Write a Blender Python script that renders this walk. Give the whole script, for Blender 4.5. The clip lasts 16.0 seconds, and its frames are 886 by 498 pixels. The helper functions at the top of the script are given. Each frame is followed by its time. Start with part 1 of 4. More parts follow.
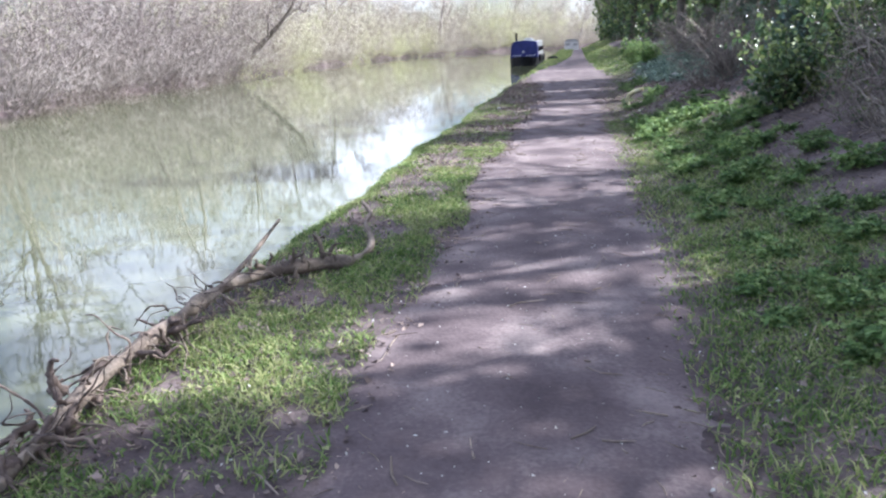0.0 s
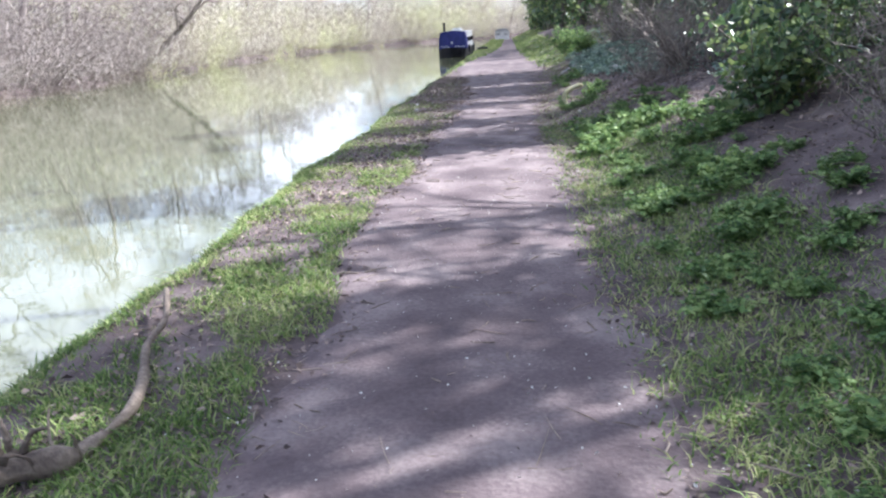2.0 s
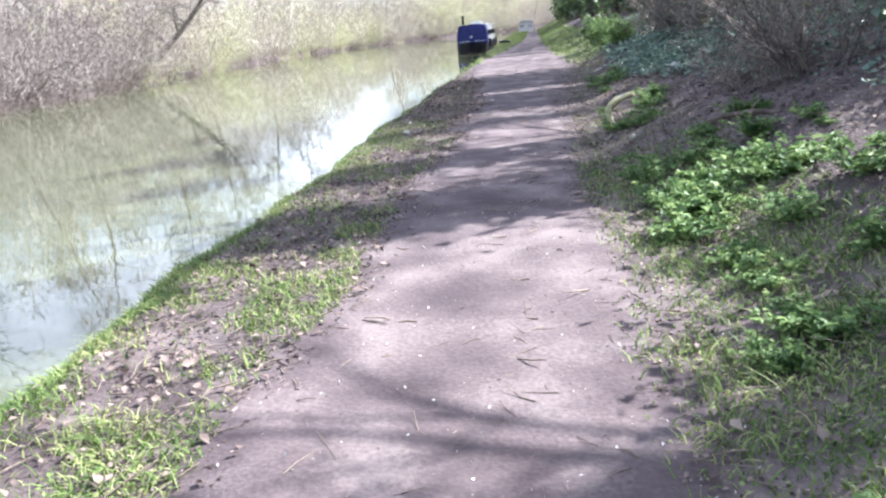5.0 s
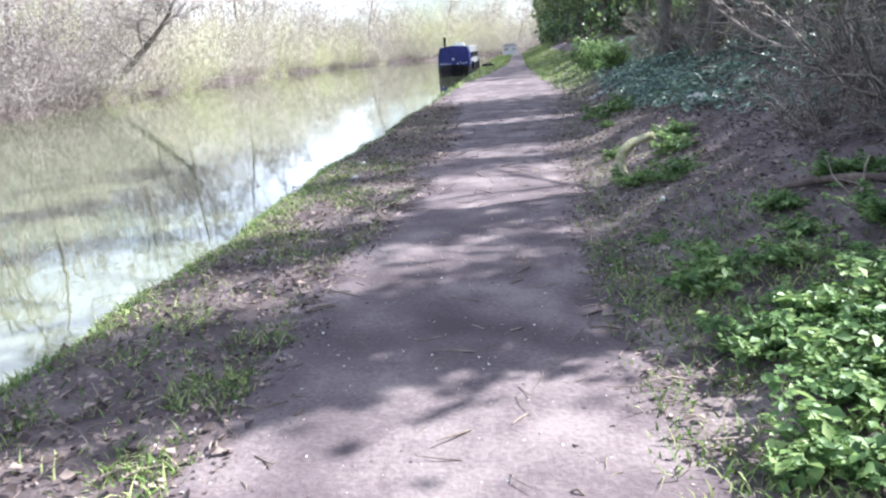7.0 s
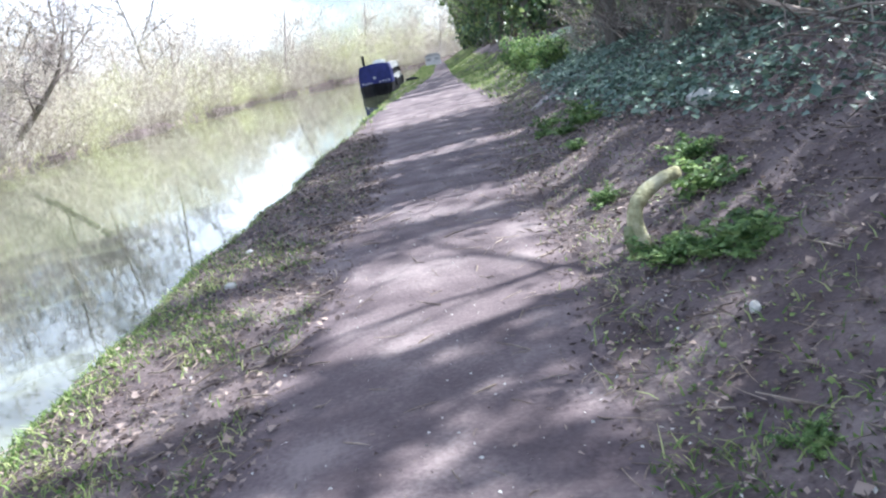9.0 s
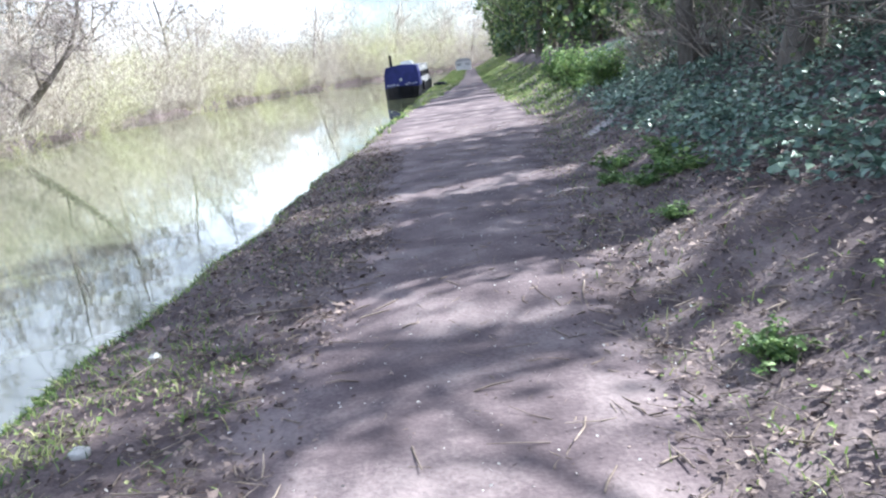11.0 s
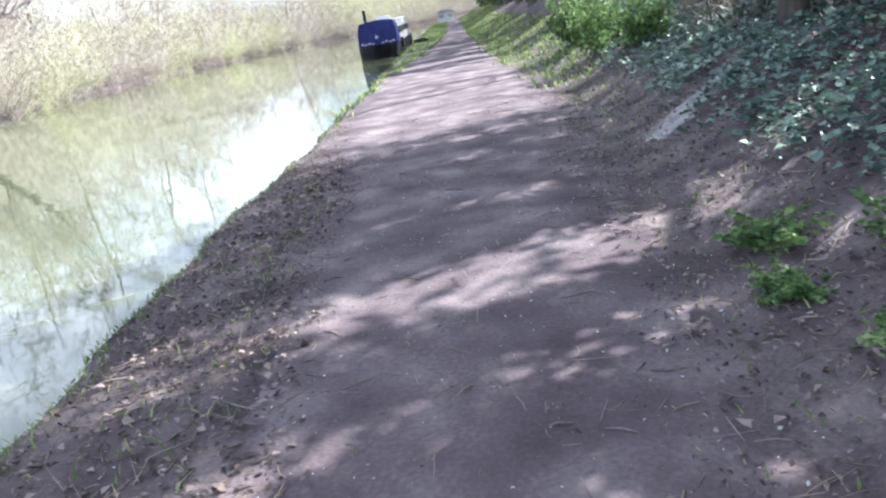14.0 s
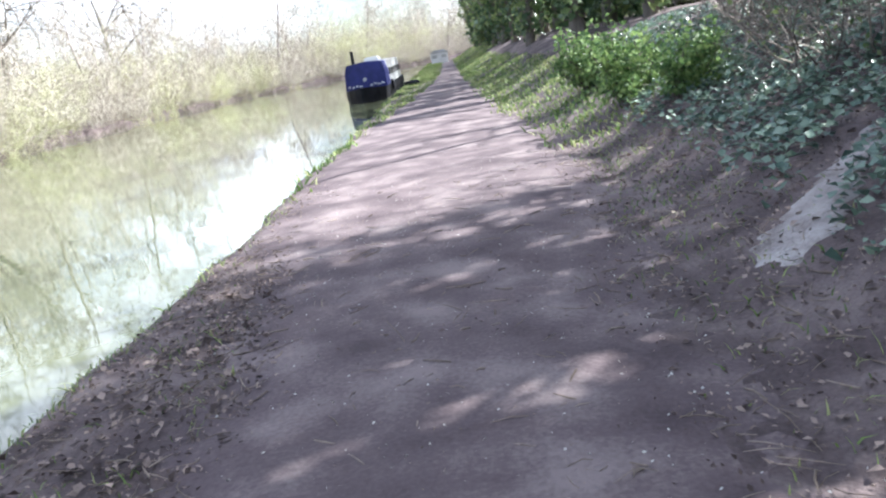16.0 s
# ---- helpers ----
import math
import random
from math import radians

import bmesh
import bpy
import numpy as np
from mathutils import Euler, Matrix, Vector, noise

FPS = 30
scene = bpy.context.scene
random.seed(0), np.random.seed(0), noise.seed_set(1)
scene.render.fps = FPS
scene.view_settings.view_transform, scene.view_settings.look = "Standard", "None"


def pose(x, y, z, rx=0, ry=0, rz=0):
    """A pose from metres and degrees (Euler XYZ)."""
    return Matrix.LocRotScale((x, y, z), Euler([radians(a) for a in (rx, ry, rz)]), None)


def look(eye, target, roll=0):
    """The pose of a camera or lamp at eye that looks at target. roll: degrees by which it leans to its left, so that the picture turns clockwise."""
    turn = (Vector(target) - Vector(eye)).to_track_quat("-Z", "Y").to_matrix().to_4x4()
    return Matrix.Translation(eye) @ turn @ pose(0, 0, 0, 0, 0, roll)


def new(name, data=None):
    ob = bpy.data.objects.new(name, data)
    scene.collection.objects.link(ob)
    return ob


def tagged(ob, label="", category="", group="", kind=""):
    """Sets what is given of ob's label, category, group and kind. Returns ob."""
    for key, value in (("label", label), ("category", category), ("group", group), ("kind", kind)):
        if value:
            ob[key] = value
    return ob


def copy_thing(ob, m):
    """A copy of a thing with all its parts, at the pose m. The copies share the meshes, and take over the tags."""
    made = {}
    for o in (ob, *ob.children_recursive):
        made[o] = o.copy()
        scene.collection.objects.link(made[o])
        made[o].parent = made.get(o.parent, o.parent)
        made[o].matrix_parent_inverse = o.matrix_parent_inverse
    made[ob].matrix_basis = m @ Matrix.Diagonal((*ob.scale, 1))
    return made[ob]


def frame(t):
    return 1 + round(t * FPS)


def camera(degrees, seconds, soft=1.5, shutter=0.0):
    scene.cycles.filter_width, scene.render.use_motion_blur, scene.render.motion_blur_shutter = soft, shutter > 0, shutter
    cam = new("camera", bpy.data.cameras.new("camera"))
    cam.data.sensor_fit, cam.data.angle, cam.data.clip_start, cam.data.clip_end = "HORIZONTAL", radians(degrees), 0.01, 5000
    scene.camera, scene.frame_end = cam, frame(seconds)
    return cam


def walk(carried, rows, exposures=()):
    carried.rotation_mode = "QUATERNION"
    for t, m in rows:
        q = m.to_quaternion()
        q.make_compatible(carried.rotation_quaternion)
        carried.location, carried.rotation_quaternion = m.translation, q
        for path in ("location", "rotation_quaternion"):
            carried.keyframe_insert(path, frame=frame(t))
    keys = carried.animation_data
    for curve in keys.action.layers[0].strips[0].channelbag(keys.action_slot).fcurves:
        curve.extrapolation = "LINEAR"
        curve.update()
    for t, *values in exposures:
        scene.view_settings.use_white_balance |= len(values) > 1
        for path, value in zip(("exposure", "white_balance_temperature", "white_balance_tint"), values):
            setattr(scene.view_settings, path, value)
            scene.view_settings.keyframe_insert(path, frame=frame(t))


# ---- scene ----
cam = camera(61.8, 16.0, soft=2.3)
METRES, EYE, TILT, LEAN, TURN = 21.65, 1.45, 0.0, 0.0, 10.5
ROWS = [
    (0.0, 0.0, 0.0, 0.0, -0.59, -15.62, 2.12),
    (0.5, 0.0096, 0.0332, -0.0004, -3.98, -15.47, 6.65),
    (1.0, 0.0152, 0.0592, -0.0009, -4.58, -15.51, 3.9),
    (1.5, 0.0221, 0.0902, -0.0023, -5.32, -15.33, 4.26),
    (2.0, 0.0252, 0.1157, -0.0014, -5.66, -16.48, 2.96),
    (2.5, 0.0335, 0.1429, -0.0036, -1.77, -15.45, 2.17),
    (3.0, 0.0375, 0.1708, -0.0021, -3.4, -16.6, 2.79),
    (3.5, 0.0423, 0.2008, -0.0024, -1.62, -17.27, 2.99),
    (4.0, 0.0501, 0.2307, -0.0025, -3.94, -17.02, 4.94),
    (6.5, 0.0762, 0.3794, -0.0063, -3.98, -15.95, 4.13),
    (7.0, 0.0813, 0.4085, -0.0075, -4.97, -15.24, 3.76),
    (7.5, 0.0882, 0.443, -0.0077, -3.41, -15.1, 3.44),
    (8.0, 0.0955, 0.4742, -0.0087, -8.72, -13.95, 9.28),
    (8.5, 0.0984, 0.5049, -0.008, -8.38, -14.49, 9.42),
    (9.0, 0.1041, 0.5369, -0.0067, -10.84, -15.04, 11.08),
    (9.5, 0.1092, 0.5677, -0.0074, -7.82, -13.87, 5.94),
    (10.0, 0.1141, 0.5986, -0.0075, -10.11, -13.15, 8.17),
    (12.5, 0.1356, 0.7446, -0.0039, -5.6, -16.97, 4.74),
    (13.0, 0.1429, 0.7786, -0.0043, -8.87, -17.15, 8.51),
    (13.5, 0.1453, 0.8093, -0.0043, -7.18, -17.6, 3.47),
    (14.0, 0.1553, 0.8434, -0.0022, -9.89, -18.06, 8.97),
    (14.5, 0.16, 0.8733, -0.0034, -7.23, -17.26, 4.43),
    (15.0, 0.1676, 0.9069, -0.0034, -9.31, -16.73, 9.2),
    (15.5, 0.1723, 0.9373, -0.0041, -6.98, -15.97, 2.52),
    (16.0, 0.1822, 0.9695, -0.0032, -10.31, -15.25, 9.34),
]
walk(cam, [(t, pose(0, 0, EYE, TILT, LEAN, TURN) @ pose(METRES * x, METRES * y, METRES * z, 90 + pitch, roll, yaw)) for t, x, y, z, yaw, pitch, roll in ROWS],
     exposures=[(0.0, 1.56, 5650, 12), (3.5, 1.78, 5750, 11), (9.5, 1.78, 5600, 8), (12.5, 1.74, 5600, 8), (14.0, 1.86, 5650, 8), (16.0, 1.82, 5800, 8)])

# ---- light ----
SUN_AZ, SUN_EL = 24.0, 42.0          # degrees: from +x towards +y, above the horizon
sun_dir = Vector((math.cos(radians(SUN_AZ)) * math.cos(radians(SUN_EL)), math.sin(radians(SUN_AZ)) * math.cos(radians(SUN_EL)), math.sin(radians(SUN_EL))))
world = bpy.data.worlds.new("sky")
world.use_nodes = True
scene.world = world
wn, wl = world.node_tree.nodes, world.node_tree.links
wn.clear()
sky = wn.new("ShaderNodeTexSky")
sky.sky_type, sky.sun_disc = "NISHITA", False
sky.sun_elevation, sky.sun_rotation = radians(SUN_EL), radians(90 - SUN_AZ)
sky.dust_density, sky.air_density = 2.0, 1.0
coord = wn.new("ShaderNodeTexCoord")
cloud = wn.new("ShaderNodeTexNoise")
cloud.inputs["Scale"].default_value, cloud.inputs["Detail"].default_value = 3.2, 6.0
cramp = wn.new("ShaderNodeValToRGB")
cramp.color_ramp.elements[0].position, cramp.color_ramp.elements[1].position = 0.48, 0.64
cmix = wn.new("ShaderNodeMixRGB")
cmix.inputs["Color2"].default_value = (13.0, 13.2, 14.0, 1)
wbg, wout = wn.new("ShaderNodeBackground"), wn.new("ShaderNodeOutputWorld")
wbg.inputs["Strength"].default_value = 0.07
wl.new(coord.outputs["Generated"], cloud.inputs["Vector"])
wl.new(cloud.outputs["Fac"], cramp.inputs["Fac"])
wl.new(cramp.outputs["Color"], cmix.inputs["Fac"])
wl.new(sky.outputs["Color"], cmix.inputs["Color1"])
wl.new(cmix.outputs["Color"], wbg.inputs["Color"])
wl.new(wbg.outputs["Background"], wout.inputs["Surface"])
sun = new("sun", bpy.data.lights.new("sun", "SUN"))
sun.data.energy, sun.data.angle, sun.data.color = 5.0, radians(0.6), (1.0, 0.95, 0.87)
sun.matrix_world = look(sun_dir * 60, (0, 0, 0))


# ---- materials ----
def material(name, colors, scale=6.0, detail=6.0, rough=0.8, bump=0.0, bump_scale=40.0, spec=0.3, island=0.0, through_light=0.0, metal=0.0, stretch=(1, 1, 1)):
    """A surface whose colour runs through the given tones by noise at two scales, with fine relief."""
    m = bpy.data.materials.new(name)
    m.use_nodes = True
    n, l = m.node_tree.nodes, m.node_tree.links
    b = n["Principled BSDF"]
    b.inputs["Roughness"].default_value, b.inputs["Specular IOR Level"].default_value, b.inputs["Metallic"].default_value = rough, spec, metal
    tc, mp = n.new("ShaderNodeTexCoord"), n.new("ShaderNodeMapping")
    mp.inputs["Scale"].default_value = stretch
    l.new(tc.outputs["Object"], mp.inputs["Vector"])
    big, fine = n.new("ShaderNodeTexNoise"), n.new("ShaderNodeTexNoise")
    big.inputs["Scale"].default_value, big.inputs["Detail"].default_value = scale, detail
    fine.inputs["Scale"].default_value, fine.inputs["Detail"].default_value = bump_scale, 4.0
    for t in (big, fine):
        l.new(mp.outputs["Vector"], t.inputs["Vector"])
    ramp = n.new("ShaderNodeValToRGB")
    el = ramp.color_ramp.elements
    while len(el) < len(colors):
        el.new(0.5)
    for i, c in enumerate(colors):
        el[i].position, el[i].color = 0.3 + 0.4 * i / max(1, len(colors) - 1), (*c, 1)
    mixv = n.new("ShaderNodeMath")
    mixv.operation = "MULTIPLY_ADD"
    l.new(fine.outputs["Fac"], mixv.inputs[0])
    mixv.inputs[1].default_value = 0.35
    sub = n.new("ShaderNodeMath")
    sub.operation = "SUBTRACT"
    sub.inputs[1].default_value = 0.175
    l.new(big.outputs["Fac"], sub.inputs[0])
    l.new(sub.outputs[0], mixv.inputs[2])
    out = mixv.outputs[0]
    if island:
        geo = n.new("ShaderNodeNewGeometry")
        isl = n.new("ShaderNodeMath")
        isl.operation = "MULTIPLY_ADD"
        isl.inputs[1].default_value = island
        l.new(geo.outputs["Random Per Island"], isl.inputs[0])
        s2 = n.new("ShaderNodeMath")
        s2.operation = "SUBTRACT"
        s2.inputs[1].default_value = island / 2
        l.new(out, s2.inputs[0])
        l.new(s2.outputs[0], isl.inputs[2])
        out = isl.outputs[0]
    l.new(out, ramp.inputs["Fac"])
    l.new(ramp.outputs["Color"], b.inputs["Base Color"])
    if bump:
        bp = n.new("ShaderNodeBump")
        bp.inputs["Strength"].default_value, bp.inputs["Distance"].default_value = bump, 0.02
        l.new(fine.outputs["Fac"], bp.inputs["Height"])
        l.new(bp.outputs["Normal"], b.inputs["Normal"])
    if through_light:
        tr, ms = n.new("ShaderNodeBsdfTranslucent"), n.new("ShaderNodeMixShader")
        l.new(ramp.outputs["Color"], tr.inputs["Color"])
        ms.inputs["Fac"].default_value = through_light
        l.new(b.outputs["BSDF"], ms.inputs[1])
        l.new(tr.outputs["BSDF"], ms.inputs[2])
        l.new(ms.outputs["Shader"], n["Material Output"].inputs["Surface"])
    return m


M_EARTH = material("earth", [(0.066, 0.049, 0.05), (0.115, 0.088, 0.088), (0.2, 0.16, 0.153)], 2.3, 12, 0.95, 0.6, 45)
M_PATH = material("trodden_earth", [(0.078, 0.058, 0.063), (0.13, 0.1, 0.104), (0.23, 0.187, 0.183)], 1.9, 15, 0.95, 0.35, 46)
M_GRASS = material("grass_blade", [(0.10, 0.165, 0.045), (0.205, 0.295, 0.085), (0.42, 0.435, 0.2)], 0.9, 3, 0.6, island=0.5, through_light=0.35)
M_HERB = material("herb_leaf", [(0.085, 0.15, 0.055), (0.165, 0.265, 0.085), (0.31, 0.4, 0.15)], 5, 3, 0.5, island=0.4, through_light=0.35)
M_IVY = material("ivy_leaf", [(0.075, 0.125, 0.098), (0.14, 0.215, 0.16), (0.24, 0.315, 0.23)], 4, 3, 0.36, spec=0.5, island=0.5, through_light=0.2)
M_CROWN = material("evergreen_leaf", [(0.055, 0.1, 0.045), (0.11, 0.17, 0.065), (0.24, 0.295, 0.11)], 1.5, 3, 0.36, spec=0.5, island=0.6, through_light=0.33)
M_LITTER = material("fallen_leaf", [(0.065, 0.047, 0.043), (0.15, 0.112, 0.1), (0.34, 0.265, 0.23)], 3, 3, 0.8, island=0.6, through_light=0.1)
M_BARK = material("bark", [(0.08, 0.066, 0.056), (0.14, 0.12, 0.10), (0.22, 0.195, 0.165)], 3, 6, 0.9, 0.8, 25, stretch=(1, 1, 0.25))
M_DEAD = material("dead_wood", [(0.11, 0.085, 0.07), (0.22, 0.175, 0.14), (0.38, 0.31, 0.255)], 4, 6, 0.85, 0.7, 40)
M_TWIG = material("pale_twig", [(0.36, 0.31, 0.275), (0.47, 0.42, 0.36), (0.58, 0.54, 0.45)], 0.5, 3, 0.8, island=0.3)
M_WILLOW = material("willow_twig", [(0.46, 0.45, 0.25), (0.55, 0.55, 0.34), (0.66, 0.65, 0.45)], 0.5, 3, 0.7, island=0.3, through_light=0.3)
M_BLUE = material("blue_canvas", [(0.011, 0.014, 0.078), (0.017, 0.021, 0.115), (0.027, 0.032, 0.16)], 2, 4, 0.6, 0.2, 90)
M_HULL = material("hull_black", [(0.008, 0.008, 0.01), (0.014, 0.014, 0.018), (0.022, 0.021, 0.024)], 3, 6, 0.6, 0.1, 30, spec=0.12)
M_WHITE = material("white_paint", [(0.62, 0.62, 0.62), (0.74, 0.74, 0.74), (0.8, 0.8, 0.8)], 2, 5, 0.4)
M_GREY = material("grey_paint", [(0.34, 0.345, 0.345), (0.42, 0.425, 0.425), (0.5, 0.505, 0.505)], 2, 5, 0.5)

M_WATER = bpy.data.materials.new("canal_water")
M_WATER.use_nodes = True
_n, _l = M_WATER.node_tree.nodes, M_WATER.node_tree.links
_b = _n["Principled BSDF"]
_b.inputs["Base Color"].default_value, _b.inputs["Roughness"].default_value, _b.inputs["IOR"].default_value = (0.115, 0.125, 0.075, 1), 0.025, 1.38
_b.inputs["Specular IOR Level"].default_value = 0.85
_t, _u, _p = _n.new("ShaderNodeTexCoord"), _n.new("ShaderNodeTexNoise"), _n.new("ShaderNodeBump")
_u.inputs["Scale"].default_value, _u.inputs["Detail"].default_value = 1.3, 3.0
_p.inputs["Strength"].default_value, _p.inputs["Distance"].default_value = 0.07, 0.05
_l.new(_t.outputs["Object"], _u.inputs["Vector"])
_l.new(_u.outputs["Fac"], _p.inputs["Height"])
_l.new(_p.outputs["Normal"], _b.inputs["Normal"])

# ---- shape tools ----
rng = np.random.default_rng(7)


def mesh_of(name, verts, faces, mat, smooth=False):
    me = bpy.data.meshes.new(name)
    verts, faces = np.asarray(verts, dtype=np.float32), np.asarray(faces, dtype=np.int32)
    k = faces.shape[1]
    me.vertices.add(len(verts))
    me.vertices.foreach_set("co", verts.ravel())
    me.loops.add(faces.size)
    me.loops.foreach_set("vertex_index", faces.ravel())
    me.polygons.add(len(faces))
    me.polygons.foreach_set("loop_start", np.arange(0, faces.size, k, dtype=np.int32))
    if smooth:
        me.polygons.foreach_set("use_smooth", np.ones(len(faces), dtype=bool))
    me.update(calc_edges=True)
    me.validate()
    me.materials.append(mat)
    return me


def part(name, data, parent, label=""):
    ob = new(name, data)
    ob.parent = parent
    return tagged(ob, label, kind="stuff" if name in ("crown", "ivy", "twigwork", "branchwork", "foliage", "stalk") else "")


def bm_part(name, bm, mat, parent, label="", smooth=False):
    me = bpy.data.meshes.new(name)
    for f in bm.faces:
        f.smooth = smooth
    bm.to_mesh(me)
    bm.free()
    me.materials.append(mat)
    return part(name, me, parent, label)


def tube(pts, radii, sides=6):
    """Rings round a line of points; open at the ends but for a closing tip."""
    pts = np.asarray(pts, float)
    d = np.gradient(pts, axis=0)
    d /= np.linalg.norm(d, axis=1)[:, None] + 1e-9
    ref = np.eye(3)[int(np.abs(d).max(axis=0).argmin())]      # the axis that the line never comes near
    u = np.cross(d, ref)
    u /= np.linalg.norm(u, axis=1)[:, None] + 1e-9
    w = np.cross(d, u)
    a = np.linspace(0, 2 * np.pi, sides, endpoint=False)
    ring = u[:, None, :] * np.cos(a)[None, :, None] + w[:, None, :] * np.sin(a)[None, :, None]
    v = (pts[:, None, :] + ring * np.asarray(radii)[:, None, None]).reshape(-1, 3)
    i, j = np.meshgrid(np.arange(len(pts) - 1), np.arange(sides), indexing="ij")
    p, q = i * sides + j, i * sides + (j + 1) % sides
    return v, np.stack([p, q, q + sides, p + sides], -1).reshape(-1, 4)


def join(pieces):
    vs, fs, k = [], [], 0
    for v, f in pieces:
        vs.append(v)
        fs.append(f + k)
        k += len(v)
    return np.concatenate(vs), np.concatenate(fs)


def wander(start, direction, length, n, bend=0.15, lift=0.0, r=rng):
    """A crooked line of n points."""
    p, d = np.array(start, float), np.array(direction, float)
    d /= np.linalg.norm(d)
    out = [p.copy()]
    for _ in range(n - 1):
        d = d + r.normal(0, bend, 3) + np.array([0, 0, lift])
        d /= np.linalg.norm(d)
        p = p + d * length / (n - 1)
        out.append(p.copy())
    return np.array(out)


def leaves(centres, size, r=rng, flat=0.0, long=1.5, spread=0.35):
    """A folded four-cornered leaf at every point, turned at random; flat 1 lays it level."""
    n = len(centres)
    c = np.asarray(centres, float)
    nrm = r.normal(0, 1, (n, 3))
    nrm[:, 2] = np.abs(nrm[:, 2]) + flat * 4
    nrm /= np.linalg.norm(nrm, axis=1)[:, None]
    t = np.cross(nrm, r.normal(0, 1, (n, 3)))
    t /= np.linalg.norm(t, axis=1)[:, None] + 1e-9
    s = np.cross(nrm, t)
    k = size * (1 + spread * r.normal(0, 1, n)).clip(0.4, 2.0)[:, None]
    a, b = c - t * k * long / 2, c + t * k * long / 2
    m = c + t * k * 0.1 * long
    l_, r_ = m + s * k * 0.5 + nrm * k * 0.22, m - s * k * 0.5 + nrm * k * 0.22
    v = np.stack([a, r_, b, l_], 1).reshape(-1, 3)
    i = np.arange(n)[:, None] * 4
    return v, np.concatenate([i + [0, 1, 2], i + [0, 2, 3]])


def blades(base, height, width, r=rng, lean=0.35):
    """Grass: a bent blade of three triangles on every point."""
    n = len(base)
    b = np.asarray(base, float)
    a = r.uniform(0, 2 * np.pi, n)
    side = np.stack([np.cos(a), np.sin(a), np.zeros(n)], 1)
    h = height * r.uniform(0.5, 1.4, n)[:, None]
    w = width * r.uniform(0.7, 1.3, n)[:, None] / 2
    off = r.normal(0, lean, (n, 3)) * h
    off[:, 2] = 0
    up = np.array([0, 0, 1.0])
    mid, tip = b + up * h * 0.55 + off * 0.35, b + up * h * 0.9 + off * 1.2
    v = np.stack([b - side * w, b + side * w, mid + side * w * 0.8, mid - side * w * 0.8, tip], 1).reshape(-1, 3)
    i = np.arange(n)[:, None] * 5
    return v, np.concatenate([i + [0, 1, 2], i + [0, 2, 3], i + [3, 2, 4]])


# ---- the lie of the land ----
WATER = -0.45
PATH_Z = -0.07


def ripple(x, y, s=1.0):
    return (np.sin(1.7 * x / s + 0.9 * y / s + 1.3) * np.sin(1.1 * y / s - 0.6 * x / s + 0.4) + 0.5 * np.sin(3.9 * x / s - 2.3 * y / s) * np.sin(4.3 * y / s + 1.9 * x / s + 2.0)) / 1.5


def near_edge(y):
    return -2.33 + 0.05 * np.sin(y * 0.9 + 1.0) + 0.035 * np.sin(y * 2.7) + 0.02 * np.sin(y * 6.1 + 0.5) + 0.12 * np.clip((y - 20) / 15, 0, 1) + np.interp(y, [104, 150, 420], [0, 26, 200])


def far_edge(y):
    return np.interp(y, [-40, 20, 40, 70, 100, 118, 130, 150, 420], [-19, -19, -21.5, -25.5, -24, -19, -9, 8, 180]) + 0.5 * np.sin(y * 0.35) + 0.25 * np.sin(y * 1.1 + 2)


def path_left(y):
    return np.interp(y, [-6, 4, 8, 14, 20, 26, 28.5, 36, 45, 57, 75, 120], [-0.95, -0.98, -1.15, -1.1, -1.0, -1.5, -2.0, -1.95, -1.3, -0.7, -0.4, -0.4]) + 0.07 * np.sin(y * 1.3) + 0.04 * np.sin(y * 3.1 + 1)


def path_right(y):
    return np.interp(y, [-6, 4, 8, 13, 18, 24, 29, 36, 45, 60, 120], [0.68, 0.64, 0.7, 0.62, 0.6, 0.95, 1.35, 1.1, 0.85, 0.55, 0.4]) + 0.06 * np.sin(y * 1.1 + 2) + 0.03 * np.sin(y * 3.7)


def ground_z(x, y):
    x, y = np.asarray(x, float), np.asarray(y, float)
    e, f = near_edge(y), far_edge(y)
    z = PATH_Z + 0.012 * ripple(x, y, 0.6)
    foot = path_right(y) + 0.25
    d = np.clip(x - foot, 0, None)
    bank = np.interp(d, [0, 0.4, 1.5, 2.8, 4.2, 8, 20, 600], [0, 0.1, 0.56, 1.12, 1.38, 1.55, 1.7, 1.9])
    z = z + bank + 0.06 * ripple(x, y, 1.2) * np.clip(d, 0, 1)
    z = z - 0.05 * np.exp(-((x - e) / 0.12) ** 2)
    bed = -1.2
    z = np.where(x < e, PATH_Z - 0.05 + (bed - PATH_Z) * np.clip((e - x) / 0.14, 0, 1), z)
    far = np.interp(f - x, [-0.5, 0, 0.4, 4, 30, 600], [bed, WATER, 0.0, 0.3, 1.2, 1.5])
    return np.where(x < f + 0.5, np.maximum(far + 0.05 * ripple(x, y, 1.0), bed), z)


def grid_mesh(name, xs, ys, mat, zf):
    X, Y = np.meshgrid(xs, ys)
    v = np.stack([X, Y, zf(X, Y)], -1).reshape(-1, 3)
    i, j = np.meshgrid(np.arange(len(ys) - 1), np.arange(len(xs) - 1), indexing="ij")
    p = i * len(xs) + j
    return mesh_of(name, v, np.stack([p, p + 1, p + len(xs) + 1, p + len(xs)], -1).reshape(-1, 4), mat, True)


